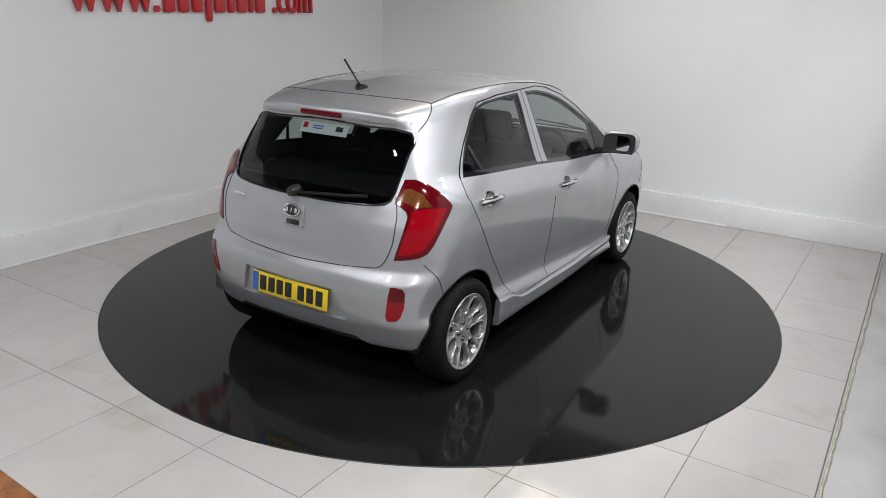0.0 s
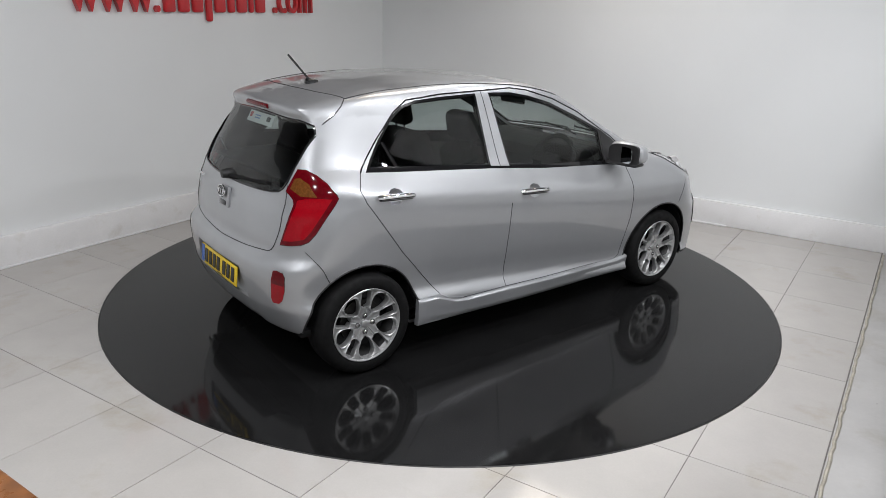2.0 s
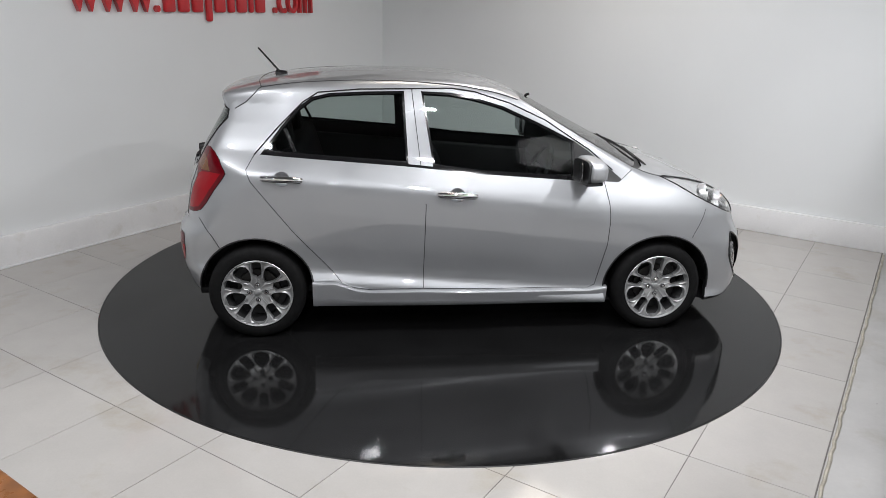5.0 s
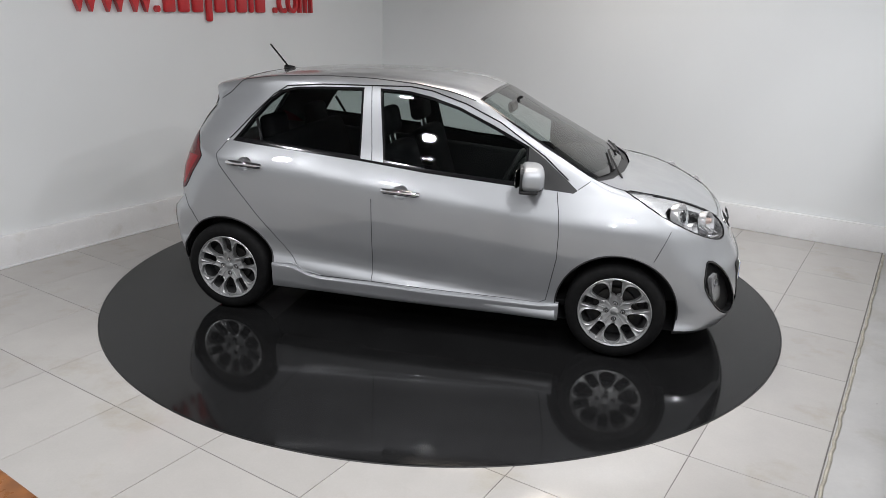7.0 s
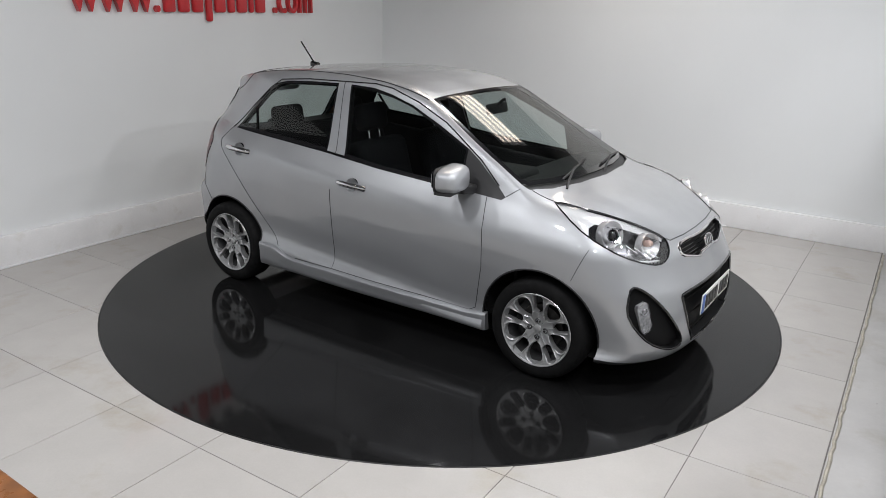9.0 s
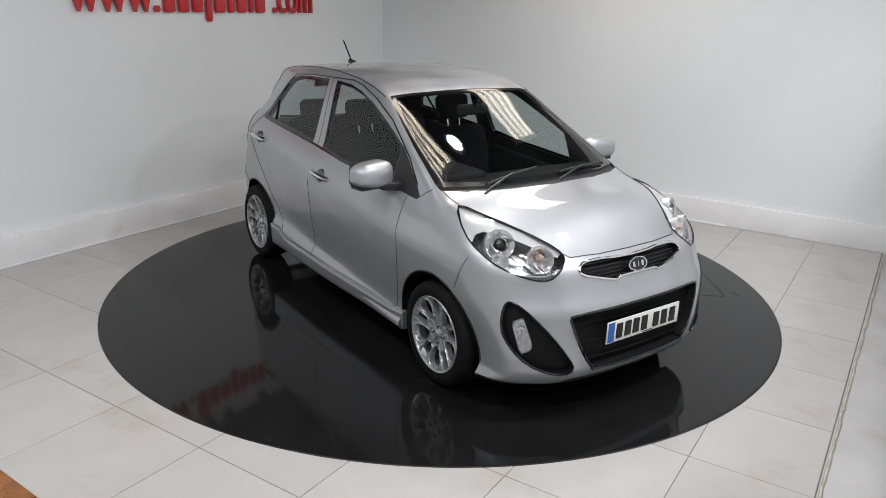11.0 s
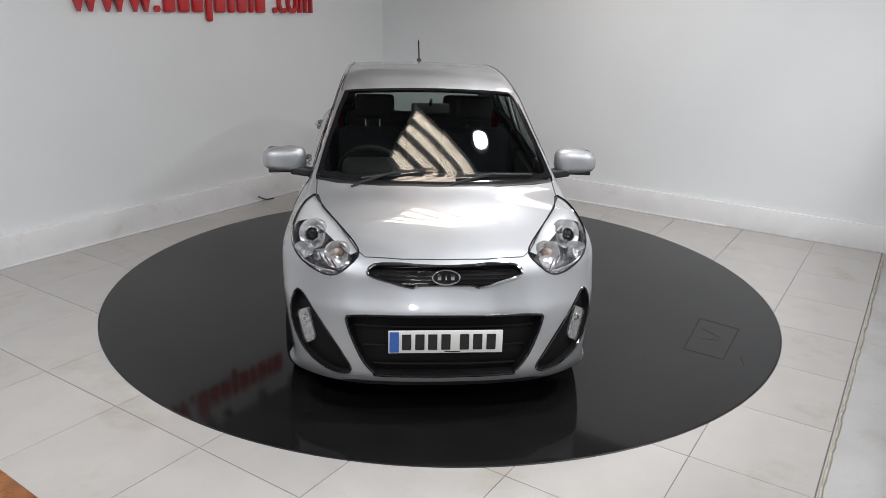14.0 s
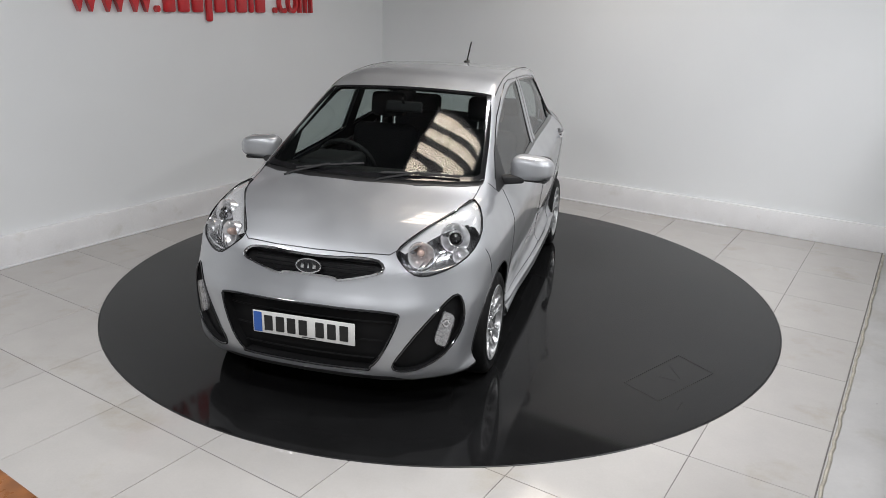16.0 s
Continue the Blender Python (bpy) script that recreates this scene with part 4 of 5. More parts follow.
def side_skirt(sill, s):
    """A moulded skirt standing proud of the sill, with a ledge under the doors."""
    xs = np.concatenate([np.linspace(-0.850, -0.50, 22), np.linspace(-0.47, 0.80, 30), np.linspace(0.82, 0.905, 6)])
    top = np.interp(xs, [-0.86, -0.72, -0.655, -0.60, -0.52, -0.21, 0.137, 0.79, 0.83, 0.91], [0.352, 0.349, 0.326, 0.305, 0.295, 0.295, 0.285, 0.276, 0.282, 0.290])
    foot = np.interp(xs, [-0.85, 0.9], [0.196, 0.180])
    skin = np.abs(onto([(x, 0.8 * s, z - 0.006) for x, z in zip(xs, top)], (0, s, 0))[:, 1])
    base = np.convolve(np.pad(skin, 4, "edge"), np.ones(9) / 9, "valid")
    proud = np.interp(xs, [-0.85, -0.80, 0.86, 0.905], [0.6, 1.0, 1.0, 0.7])
    bm = bmesh.new()
    rows = []
    for x, zt, zf, y, k in zip(xs, top, foot, base, proud):
        h = zt - zf
        prof = ((-0.014, zt + 0.001), (0.006 * k, zt), (0.017 * k, zt - 0.003), (0.023 * k, zt - 0.009), (0.024 * k, zt - 0.018), (0.016 * k, zt - 0.40 * h), (0.018 * k, zt - 0.62 * h), (0.012 * k, zt - 0.86 * h), (0.002, zf + 0.004), (-0.03, zf))
        rows.append([bm.verts.new((x, s * (y + o), z)) for o, z in prof])
    for p, q in zip(rows, rows[1:]):
        for i in range(len(p) - 1):
            bm.faces.new((p[i], p[i + 1], q[i + 1], q[i]))
    for r in (rows[0], rows[-1]):
        bm.faces.new(r)
    bmesh.ops.recalc_face_normals(bm, faces=bm.faces)
    part("side_skirt", bm, PAINT, sill, "silver moulded side skirt")


def detail_headlamp(lamp, s):
    way = Vector((0.86, 0.40 * s, 0.22)).normalized()
    turn = way.to_track_quat("-Y", "Z").to_matrix().to_4x4()

    def bowl(name, at, r, sink, mat=None):
        p = Vector(onto([at], way)[0]) - way * sink
        return part(name, lathe([(0.0008, 0.030), (r * 0.45, 0.024), (r * 0.75, 0.010), (r * 0.95, -0.010), (r * 1.02, -0.012), (r * 1.05, -0.004), (r * 1.05, 0.03)], 32), mat or LAMP_WHITE, lamp, "", True, Matrix.Translation(p) @ turn), p

    main, p = bowl("main_reflector", (1.52, 0.620 * s, 0.822), 0.070, 0.034)
    part("projector_ring", lathe([(0.030, -0.016), (0.036, -0.020), (0.040, -0.014), (0.040, 0.02)], 28), CHROME, lamp, "", True, Matrix.Translation(p) @ turn)
    part("projector_lens", lathe([(0.0006, -0.024), (0.012, -0.022), (0.022, -0.016), (0.029, -0.006), (0.030, 0.012)], 28), GLOSS, lamp, "", True, Matrix.Translation(p) @ turn)
    dip, p = bowl("dip_reflector", (1.66, 0.492 * s, 0.765), 0.062, 0.032)
    part("indicator_bulb", lathe([(0.0006, -0.020), (0.012, -0.017), (0.018, -0.004), (0.018, 0.025)], 20), LAMP_AMBER, lamp, "", True, Matrix.Translation(p + Vector((0, 0, 0.012))) @ turn)
    low, p = bowl("side_reflector", (1.56, 0.655 * s, 0.755), 0.040, 0.026)
    # bright fins between the bowls
    for k in range(4):
        a = onto([(1.57 + 0.03 * k, (0.60 - 0.03 * k) * s, 0.775 - 0.012 * k), (1.60 + 0.03 * k, (0.57 - 0.03 * k) * s, 0.735 - 0.010 * k)], way) - np.array(way) * 0.028
        bm = bmesh.new()
        tube(bm, a.tolist(), 0.0035, 6)
        part("reflector_fin", bm, CHROME, lamp)
    bm = bmesh.new()
    a = onto(spline([(1.50, 0.70 * s, 0.765), (1.58, 0.655 * s, 0.725), (1.66, 0.58 * s, 0.705), (1.72, 0.50 * s, 0.703)], 6), way) - np.array(way) * 0.02
    tube(bm, a.tolist(), 0.004, 6)
    part("lower_strip", bm, LAMP_WHITE, lamp)


def detail_fog(bay, s):
    way = Vector((0.84, 0.54 * s, 0.05)).normalized()
    p = Vector(onto([(1.73, 0.630 * s, 0.440)], way)[0]) - way * 0.020
    m = Matrix.Translation(p) @ way.to_track_quat("-Y", "Z").to_matrix().to_4x4() @ pose(0, 0, 0, 0, 22 * s, 0)
    outline = [(-0.032 * s, 0.076), (-0.024 * s, 0.083), (0.016 * s, 0.080), (0.028 * s, 0.066), (0.038 * s, -0.058), (0.032 * s, -0.075), (-0.006 * s, -0.074), (-0.022 * s, -0.062), (-0.028 * s, -0.040)]
    bm = bmesh.new()
    slab(bm, outline, -0.004, 0.03)
    f = part("fog_lamp", bm, FOG_WHITE, bay, "clear upright fog lamp", True, m)
    bm = bmesh.new()
    slab(bm, [(x * 1.04, z * 1.03) for x, z in outline], -0.014, -0.010)
    part("fog_lens", bm, CLEAR, f)
    part("fog_bulb", lathe([(0.010, -0.009), (0.017, -0.0095), (0.020, -0.006), (0.020, 0.0)], 18), CHROME, f, "", True, pose(-0.004 * s, 0, 0.035))


def dress(car):
    # panel joints
    for s in (1, -1):
        fx = (lambda p: p) if s > 0 else flip_y
        way = (0, -s, 0)
        seam("door_joint", fx(DOOR_R[:10]), way, car, 0.0022)
        seam("door_seal", fx(DOOR_R[11:] + DOOR_R[:1]), way, car, 0.0042, GLOSS)
        seam("door_joint", fx(DOOR_R[10:12]), way, car, 0.0022)
        seam("door_joint", fx(DOOR_F[:8]), way, car, 0.0022)
        seam("door_seal", fx(DOOR_F[8:15]), way, car, 0.0042, GLOSS)
        seam("bumper_joint", fx(xz([(1.465, 0.768), (1.42, 0.66), (1.395, 0.60)])), way, car, 0.0018)
        seam("bumper_joint", fx(xz([(-1.47, 0.715), (-1.40, 0.62), (-1.36, 0.54)])), way, car, 0.0022)
        seam("wing_joint", fx([(0.955, -0.75, 0.937), (1.02, -0.70, 0.985)]), way, car, 0.0022)
        seam("roof_ditch", fx([(0.34, -0.535, 1.5), (0.0, -0.515, 1.5), (-0.5, -0.500, 1.5), (-0.9, -0.492, 1.5), (-1.12, -0.49, 1.5)]), (0, 0, 1), car, 0.0035)
        seam("spoiler_joint", fx([(-1.12, -0.49, 1.42), (-1.16, -0.53, 1.39), (-1.21, -0.545, 1.35), (-1.27, -0.53, 1.305)]), (-0.3, -s, 0.5), car, 0.003)
        seam("arch_lip", fx([(R_AXLE[0] + 0.327 * math.cos(a), -0.8, 0.279 + 0.327 * math.sin(a)) for a in np.linspace(0.0, 3.12, 40)]), way, car, 0.005, BLACK)
        seam("arch_lip", fx([(F_AXLE[0] + 0.335 * math.cos(a), -0.8, 0.279 + 0.335 * math.sin(a)) for a in np.linspace(-0.05, 3.2, 40)]), way, car, 0.005, BLACK)
        seam("skirt_edge", fx(xz([(-0.84, 0.353), (-0.70, 0.353), (-0.640, 0.322), (-0.532, 0.302)])), way, car, 0.003, PAINT, lift=0.002)
        # wheels and their wells
        for x in (R_AXLE[0], F_AXLE[0]):
            wheel(car, x, -0.686 * s, "wheel")
            bm = lathe([(0.338, -0.30), (0.338, 0.0), (0.30, 0.0)], 40)
            bmesh.ops.delete(bm, geom=[v for v in bm.verts if v.co.z < -0.03], context="VERTS")
            for v in bm.verts:
                for _ in range(14):
                    if hull(np.array([x + v.co.x]), np.array([v.co.y - 0.44]), np.array([max(0.31, v.co.z + 0.279)]))[0] < -0.012 or v.co.y > -0.02:
                        break
                    v.co.y += 0.02
            part("wheel_well", bm, BLACK, car, "", True, pose(x, -0.44 * s if s > 0 else 0.44 + 0.0, 0.279, 0, 0, 0 if s > 0 else 180))
            bm = bmesh.new()
            slab(bm, [(0.338 * math.cos(a), 0.338 * math.sin(a)) for a in np.linspace(-0.06, 3.20, 28)], -0.005, 0.005)
            part("well_back", bm, BLACK, car, "", True, pose(x, -0.44 * s, 0.279))
        # door handles: a dished cup and a chrome bar
        for x, z in HANDLES:
            p, = onto([(x, -0.8 * s, z)], way)
            n = slope(np.array([p]))[0]
            n = Vector(n / np.linalg.norm(n))
            m = Matrix.Translation(p) @ Matrix((Vector((1, 0, -0.10)).normalized(), n * -1, Vector((0, 0, 1)))).transposed().to_4x4()
            bm = bmesh.new()
            outline = [(0.045 * math.cos(a), 0.040 * math.sin(a) * (1.0 if math.sin(a) > 0 else 1.0)) for a in [2 * math.pi * i / 28 for i in range(28)]]
            rings = []
            for k, d in ((1.02, -0.001), (0.95, 0.002), (0.75, 0.020), (0.4, 0.028)):
                rings.append([bm.verts.new((a * k, d, b * k)) for a, b in outline])
            for r0, r1 in zip(rings, rings[1:]):
                for i in range(28):
                    bm.faces.new((r0[i], r0[(i + 1) % 28], r1[(i + 1) % 28], r1[i]))
            bm.faces.new(rings[-1])
            bmesh.ops.recalc_face_normals(bm, faces=bm.faces)
            handle = part("door_handle", bm, PAINT, car, "silver handle cup with a chrome bar", True, m)
            bm = bmesh.new()
            tube(bm, [(-0.105, -0.004, 0.0), (-0.09, -0.016, 0.001), (-0.05, -0.027, 0.003), (0, -0.030, 0.004), (0.05, -0.027, 0.003), (0.09, -0.016, 0.001), (0.105, -0.004, 0)], 0.0155, 10)
            part("handle_bar", bm, CHROME, handle)
            bm = bmesh.new()
            tube(bm, [(-0.10, -0.006, -0.012), (-0.05, -0.022, -0.011), (0.05, -0.022, -0.011), (0.10, -0.006, -0.012)], 0.006, 8)
            part("handle_grip", bm, BLACK, handle)
        mirror(car, s)
        # splitter bar in the rear side window
        seam("window_divider", fx(xz([(-0.985, 1.205), (-0.93, 1.085)])), way, car, 0.010, GLOSS, lift=-0.006)
    for y0, y1 in ((-0.40, -0.02), (0.10, 0.52)):
        wiper(car, y0, y1)
    # rear wiper
    pts = onto([(-1.56, 0.02, 0.985), (-1.54, -0.12, 0.995), (-1.53, -0.30, 1.01), (-1.51, -0.40, 1.02)], (-0.93, 0, 0.36)) + np.array([-0.012, 0, -0.008])
    bm = bmesh.new()
    tube(bm, pts.tolist(), 0.009, 8)
    rw = part("rear_wiper", bm, DEEP, car)
    part("wiper_pivot", lathe([(0.001, -0.05), (0.022, -0.048), (0.028, -0.02), (0.028, 0.02)], 20), BLACK, rw, "", True, Matrix.Translation((-1.545, 0.03, 0.98)) @ pose(0, 0, 0, 0, 0, -90))
    # joints of hood, tailgate and bumpers
    seam("hood_joint", HOOD[3:-2], (0, 0, 1), car, 0.0028)
    seam("hood_joint", HOOD[-3:] + HOOD[:0], (0, 0, 1), car, 0.0028)
    seam("tailgate_joint", TAILGATE, (-1, 0, 0), car, 0.0028)
    seam("spoiler_joint", [(-1.12, -0.49, 1.5), (-1.16, -0.25, 1.5), (-1.17, 0, 1.5), (-1.16, 0.25, 1.5), (-1.12, 0.49, 1.5)], (0, 0, 1), car, 0.003)
    seam("screen_seal", RSCREEN, REAR_WAY, car, 0.006, GLOSS, True)
    for s in (1, -1):
        fx = (lambda p: p) if s > 0 else flip_y
        seam("lamp_seal", fx([tuple(p) for p in HEADLAMP]), (HEADLAMP_WAY[0], HEADLAMP_WAY[1] * s, HEADLAMP_WAY[2]), car, 0.004, GLOSS, True)
        seam("bay_edge", fx([tuple(p) for p in FOG]), (FOG_WAY[0], FOG_WAY[1] * s, 0), car, 0.006, GLOSS, True)
        seam("lamp_seal", fx([tuple(p) for p in TAIL]), (TAIL_WAY[0], TAIL_WAY[1] * s, TAIL_WAY[2]), car, 0.003, GLOSS, True)
    # chrome frame of the grille, mesh slats of both openings
    seam("grille_surround", GRILLE, (1, 0, 0), car, 0.0075, CHROME, True, 0.001)
    seam("grille_edge", INTAKE, (1, 0, 0), car, 0.007, GLOSS, True)
    for k in range(5):
        z = 0.675 + 0.016 * k
        half = 0.20 if k == 0 else 0.31
        p = onto([(1.8, y, z) for y in np.linspace(-half, half, 14)], (1, 0, 0)) - np.array([0.016, 0, 0])
        bm = bmesh.new()
        tube(bm, p.tolist(), 0.0025, 5)
        part("grille_slat", bm, GLOSS, car)
    for k in range(3):
        z = 0.305 + 0.09 * k
        half = np.interp(z, [0.28, 0.5], [0.32, 0.42])
        p = onto([(1.9, y, z) for y in np.linspace(-half, half, 14)], (1, 0, 0)) - np.array([0.035, 0, 0])
        bm = bmesh.new()
        tube(bm, p.tolist(), 0.004, 5)
        part("grille_slat", bm, DEEP, car)
    emblem(car, Matrix.Translation((1.832, 0, 0.712)) @ pose(0, 0, 0, 0, 0, 90) @ pose(0, 0, 0, -18, 0, 0))
    emblem(car, Matrix.Translation((-1.612, 0, 0.897)) @ pose(0, 0, 0, 0, 0, -90) @ pose(0, 0, 0, -10, 0, 0), 0.05, 0.03)
    # tailgate button below the emblem
    bm = bmesh.new()
    box(bm, 0.13, 0.018, 0.115, Matrix(), 0.008)
    tb = part("tailgate_handle", bm, PAINT, car, "", True, Matrix.Translation((-1.594, 0, 0.868)) @ pose(0, 0, 0, 0, 0, -90) @ pose(0, 0, 0, -8, 0, 0))
    box_part("grip_slot", (0.085, 0.006, 0.026), GLOSS, tb, pose(0, -0.009, -0.036), 0.003)
    box_part("model_bar", (0.10, 0.004, 0.012), CHROME, car, Matrix.Translation((-1.577, 0.40, 0.915)) @ pose(0, 0, 0, 0, 0, -94) @ pose(0, 0, 0, -10, 0, 0), 0.001)
    # plates
    bars_plate("front_number_plate", car, Matrix.Translation((1.908, 0, 0.430)) @ pose(0, 0, 0, 0, 0, 90), WHITE)
    bars_plate("rear_number_plate", car, Matrix.Translation((-1.655, 0.0, 0.485)) @ pose(0, 0, 0, 0, 0, -90) @ pose(0, 0, 0, -6, 0, 0), YELLOW)
    # high brake lamp, aerial
    p = onto([(-1.4, y, 1.352) for y in np.linspace(-0.13, 0.13, 9)], (-1, 0, 0.1))
    bm = bmesh.new()
    tube(bm, p.tolist(), 0.013, 8)
    part("high_brake_lamp", bm, TAIL_DEEP, car)
    bm = bmesh.new()
    tube(bm, [(-1.065, 0, 1.462), (-1.10, 0, 1.50), (-1.19, 0, 1.602)], 0.0055, 8)
    aerial = part("aerial", bm, GLOSS, car)
    bm = bmesh.new()
    box(bm, 0.075, 0.04, 0.035, pose(-1.055, 0, 1.452, 0, 8, 0), 0.012, 3)
    part("aerial_base", bm, GLOSS, aerial)
    interior(car)


def wiper(car, y0, y1):
    n = 8
    pts = onto([(1.13 - 0.0 * i, y0 + (y1 - y0) * i / n, 1.0) for i in range(n + 1)], SCREEN_WAY)
    pts[:, 0] -= np.linspace(0.0, 0.07, n + 1)
    pts = onto(pts, SCREEN_WAY) + np.array([0.004, 0, 0.009])
    bm = bmesh.new()
    tube(bm, pts.tolist(), 0.007, 6)
    w = part("front_wiper", bm, BLACK, car)
    bm = bmesh.new()
    tube(bm, [(1.185, y0 - 0.05, 0.972), (1.165, y0, 0.992), tuple(pts[4] + np.array([0, 0, 0.008]))], 0.007, 6)
    part("wiper_arm", bm, BLACK, w)


def mirror(car, s):
    """Door mirror: a rounded shell on a black foot, glass at the back."""
    m = new("door_mirror")
    m.parent = car
    bm = bmesh.new()
    bmesh.ops.create_uvsphere(bm, u_segments=28, v_segments=18, radius=1.0)
    for v in bm.verts:
        p = v.co
        k = 0.60
        q = Vector([math.copysign(abs(c) ** k, c) for c in p])
        v.co = Vector((q.x * (0.088 if q.x > 0 else 0.040), q.y * 0.122, q.z * (0.074 if q.z > 0 else 0.064)))
        v.co.z *= 1.0 - 0.10 * (v.co.y * -s) / 0.1
    part("mirror_shell", bm, PAINT, m, "", True, pose(0.700, -0.848 * s, 1.018, 0, 0, 8 * s))
    ring = [2 * math.pi * i / 32 for i in range(32)]

    def face(w, h):
        return [(w * math.copysign(abs(math.cos(a)) ** 0.5, math.cos(a)), h * math.copysign(abs(math.sin(a)) ** 0.5, math.sin(a)) * (1 - 0.10 * s * math.cos(a))) for a in ring]
    bm = bmesh.new()
    slab(bm, face(0.108, 0.064), -0.010, 0.010)
    part("mirror_rim", bm, BLACK, m, "", True, pose(0.666, -0.848 * s, 1.02, 0, 0, 90 + 8 * s))
    bm = bmesh.new()
    slab(bm, face(0.080, 0.050), -0.002, 0.002)
    part("mirror_glass", bm, MIRROR, m, "", True, pose(0.654, -0.848 * s, 1.02, 0, 0, 90 - 9 * s))
    bm = bmesh.new()
    box(bm, 0.10, 0.21, 0.020, Matrix(), 0.008, 3)
    part("mirror_underside", bm, BLACK, m, "", True, pose(0.702, -0.835 * s, 0.958, 0, 0, 8 * s))
    bm = bmesh.new()
    box(bm, 0.075, 0.15, 0.05, Matrix(), 0.014, 3)
    part("mirror_foot", bm, BLACK, m, "", True, pose(0.735, -0.735 * s, 0.955, -8 * s, 0, 0))
    bm = bmesh.new()
    box(bm, 0.02, 0.10, 0.012, Matrix(), 0.004)
    part("side_indicator", bm, CLEAR, m, "", True, pose(0.768, -0.865 * s, 0.985, 0, 0, 22 * s))


def interior(car):
    seat(car, 0.16, -0.355)
    seat(car, 0.16, 0.355)
    seat(car, -0.62, 0, True)
    bm = bmesh.new()
    box(bm, 2.5, 1.36, 0.04, pose(-0.25, 0, 0.27), 0.01)
    part("cabin_floor", bm, TRIM, car)
    bm = bmesh.new()
    box(bm, 0.02, 1.2, 0.55, pose(0.99, 0, 0.60), 0.005)
    part("bulkhead", bm, TRIM, car)
    # dashboard: a profile swept across the car
    prof = [(1.12, 0.94), (0.98, 0.985), (0.82, 0.975), (0.70, 0.93), (0.66, 0.86), (0.70, 0.72), (0.78, 0.60), (0.98, 0.55)]
    bm = bmesh.new()
    slab(bm, prof, -0.60, 0.60)
    part("dashboard", bm, TRIM, car)
    bm = bmesh.new()
    box(bm, 0.34, 0.32, 0.10, pose(0.74, -0.36, 0.965), 0.04, 4)
    part("instrument_binnacle", bm, TRIM, car)
    bm = bmesh.new()
    tube(bm, [(0.0, 0.185 * math.cos(a), 0.185 * math.sin(a)) for a in [2 * math.pi * i / 36 for i in range(36)]], 0.016, 8, True)
    sw = part("steering_wheel", bm, TRIM, car, "", True, pose(0.52, -0.36, 0.90, 0, 24, 0))
    bm = bmesh.new()
    box(bm, 0.05, 0.14, 0.11, Matrix(), 0.02, 3)
    part("steering_boss", bm, TRIM, sw)
    for a in (0, 180, -90):
        box_part("steering_spoke", (0.02, 0.13, 0.035), ALLOY if a == -90 else TRIM, sw, pose(0, 0, 0, a, 0, 0) @ pose(0, 0.115, 0), 0.006)
    bm = bmesh.new()
    box(bm, 0.03, 0.23, 0.065, Matrix(), 0.014, 3)
    im = part("interior_mirror", bm, TRIM, car, "", True, pose(0.47, 0, 1.285, 0, -12, 0))
    bm = bmesh.new()
    tube(bm, [(0.01, 0, 0.02), (0.05, 0, 0.045), (0.068, 0, 0.045)], 0.009)
    part("mirror_stalk", bm, TRIM, im)
    for s in (-1, 1):
        bm = bmesh.new()
        box(bm, 1.02, 0.05, 0.46, Matrix(), 0.018, 3)
        part("door_card", bm, TRIM, car, "", True, pose(0.33, 0.675 * s, 0.66, 0, 4, 0))
        bm = bmesh.new()
        box(bm, 0.82, 0.05, 0.48, Matrix(), 0.018, 3)
        part("door_card", bm, TRIM, car, "", True, pose(-0.62, 0.665 * s, 0.72, 0, 4, 0))
    bm = bmesh.new()
    box(bm, 0.42, 1.1, 0.02, pose(-1.22, 0, 1.0), 0.006)
    part("parcel_shelf", bm, TRIM, car)
    # paper sheet inside the rear window
    q = onto([(-1.40, -0.01, 1.278)], (-0.93, 0, 0.36))[0]
    sheet = box_part("window_sheet", (0.0015, 0.31, 0.062), PAPER, car, Matrix.Translation(q + np.array([0.014, 0, 0.0])) @ pose(0, 0, 0, 0, 29, 0))
    box_part("printed_patch", (0.0006, 0.03, 0.03), RED, sheet, pose(-0.0012, 0.125, 0.008))
    box_part("printed_bar", (0.0006, 0.07, 0.006), BLUE, sheet, pose(-0.0012, 0.04, 0.01))
    box_part("printed_bar", (0.0006, 0.07, 0.006), BLUE, sheet, pose(-0.0012, 0.04, -0.004))
    box_part("printed_patch", (0.0006, 0.045, 0.026), INK, sheet, pose(-0.0012, -0.10, 0.004))


# ---- build ----
floor_ob = room()
sign()
disc = table()
surroundings()
ceiling_lights()
car = build_car()


def tiles():
    """Sixty-centimetre tiles with thin recessed joints, each a piece of the floor."""
    pitch, gap = 0.6035, 0.0034
    shared = {}
    inv = floor_ob.matrix_basis.inverted()
    for i in range(-9, 8):
        for j in range(-5, 8):
            u0, v0 = -1.17 + pitch * i, -0.322 + pitch * j
            u1, v1 = min(u0 + pitch, U_WALL), min(v0 + pitch, 2.600 + gap)
            v0 = max(v0, V_WALL)
            if u1 - u0 < 0.03 or v1 - v0 < 0.03 or u0 < U_BACK:
                continue
            key = (round(u1 - u0, 4), round(v1 - v0, 4))
            if key not in shared:
                bm = bmesh.new()
                box(bm, key[0] - gap, key[1] - gap, 0.008, Matrix(), 0.0008, 1)
                me = bpy.data.meshes.new("tile")
                bm.to_mesh(me)
                bm.free()
                me.materials.append(TILE)
                shared[key] = me
            o = new("tile", shared[key])
            o.parent = floor_ob
            o.matrix_basis = inv @ at_room((u0 + u1) / 2, (v0 + v1) / 2, -0.0072)


tiles()


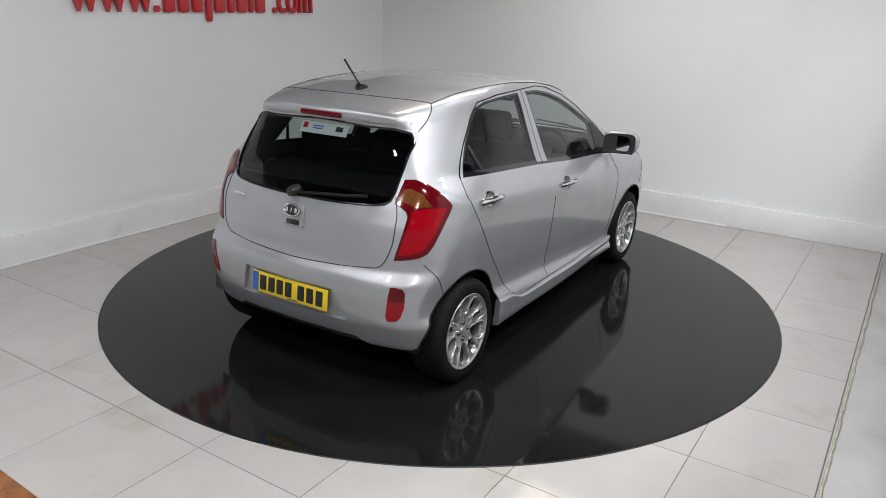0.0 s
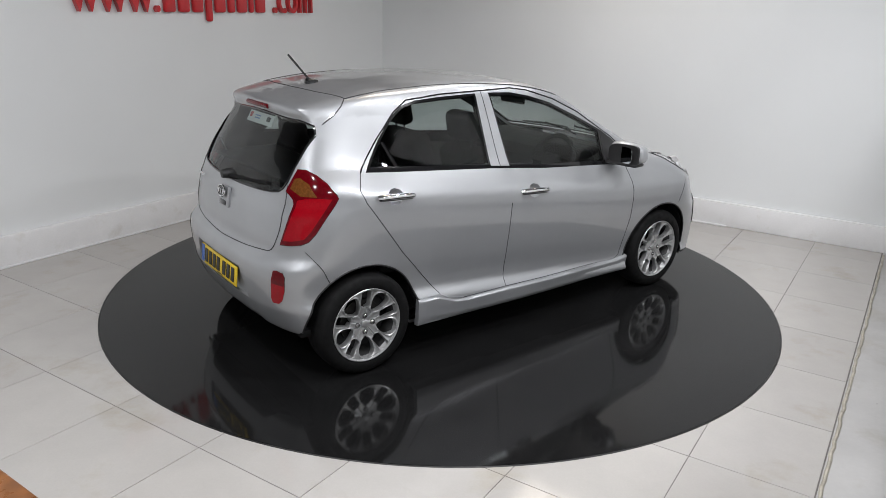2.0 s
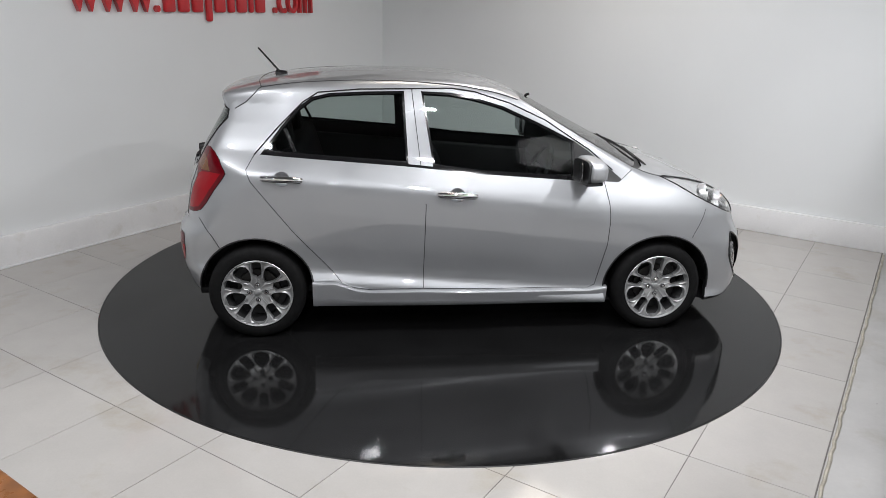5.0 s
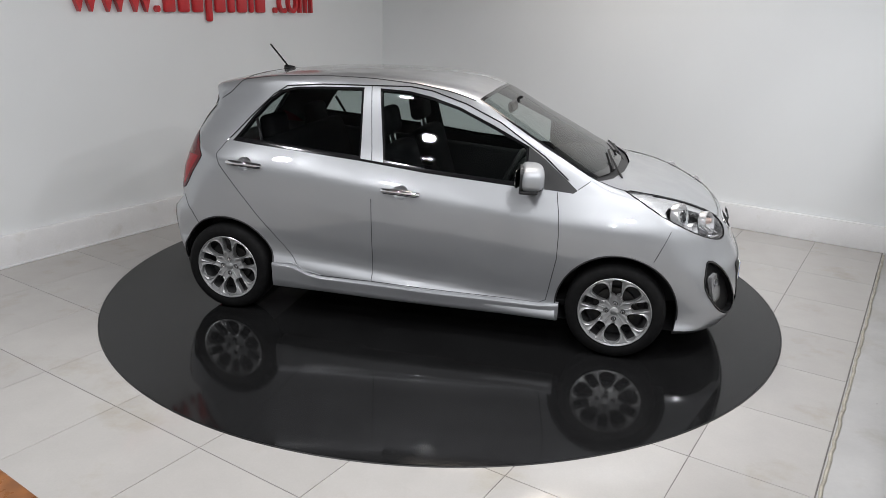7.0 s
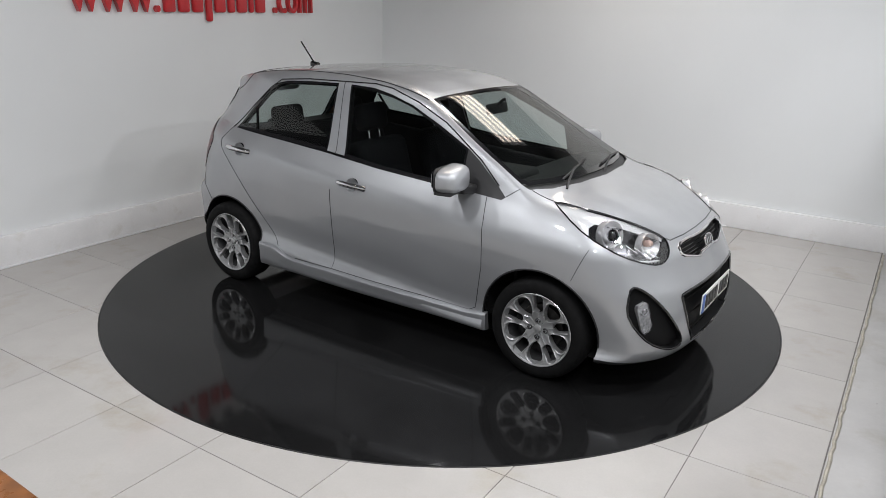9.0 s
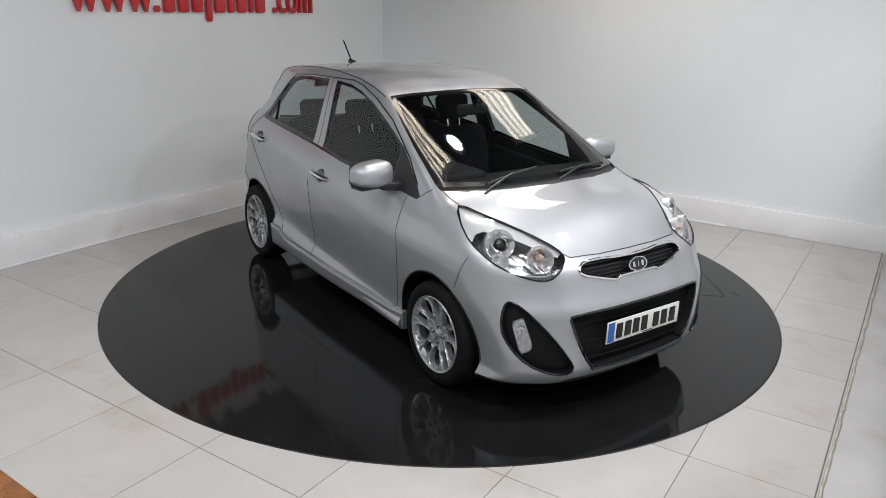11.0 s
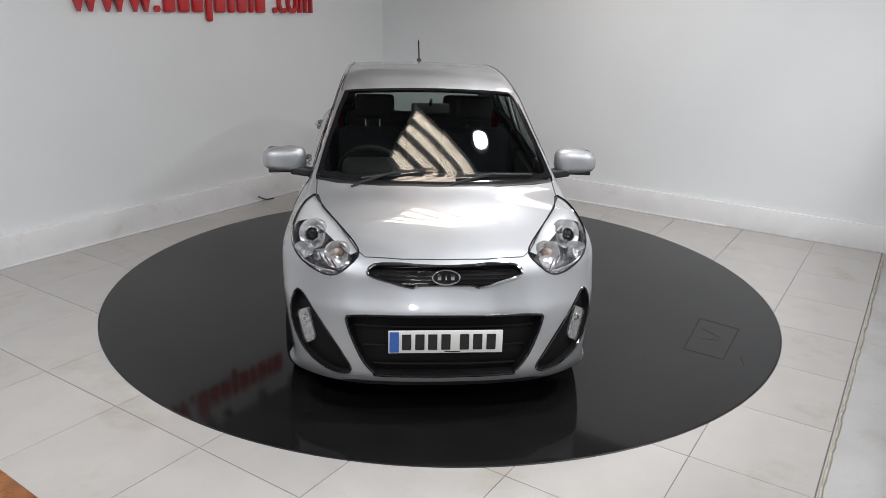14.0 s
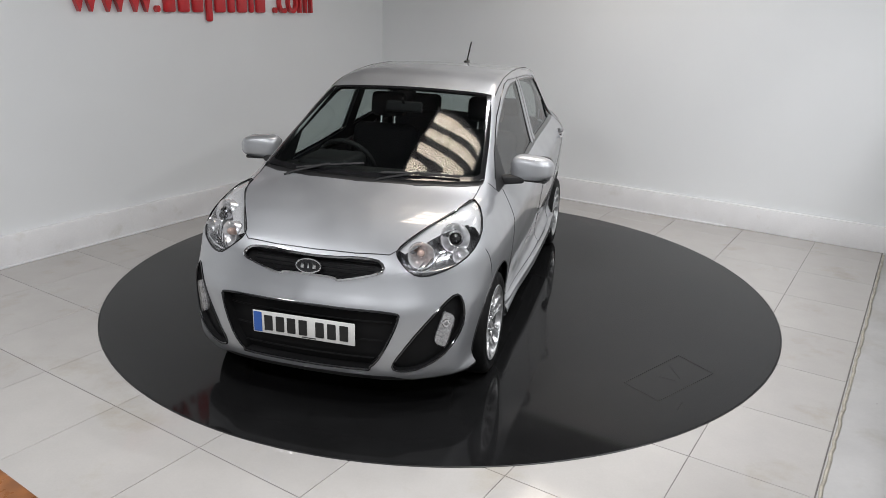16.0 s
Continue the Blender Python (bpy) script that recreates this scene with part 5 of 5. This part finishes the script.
def motions():
    rows = [(t, TURN_0 + TURN_RATE * t) for t in range(0, 17, 2)]
    walk(disc, [(t, pose(0, 0, 0, 0, 0, a)) for t, a in rows])
    walk(car, [(t, pose(0, 0, 0, 0, 0, a) @ pose(0, CAR_MID, 0)) for t, a in rows])


motions()
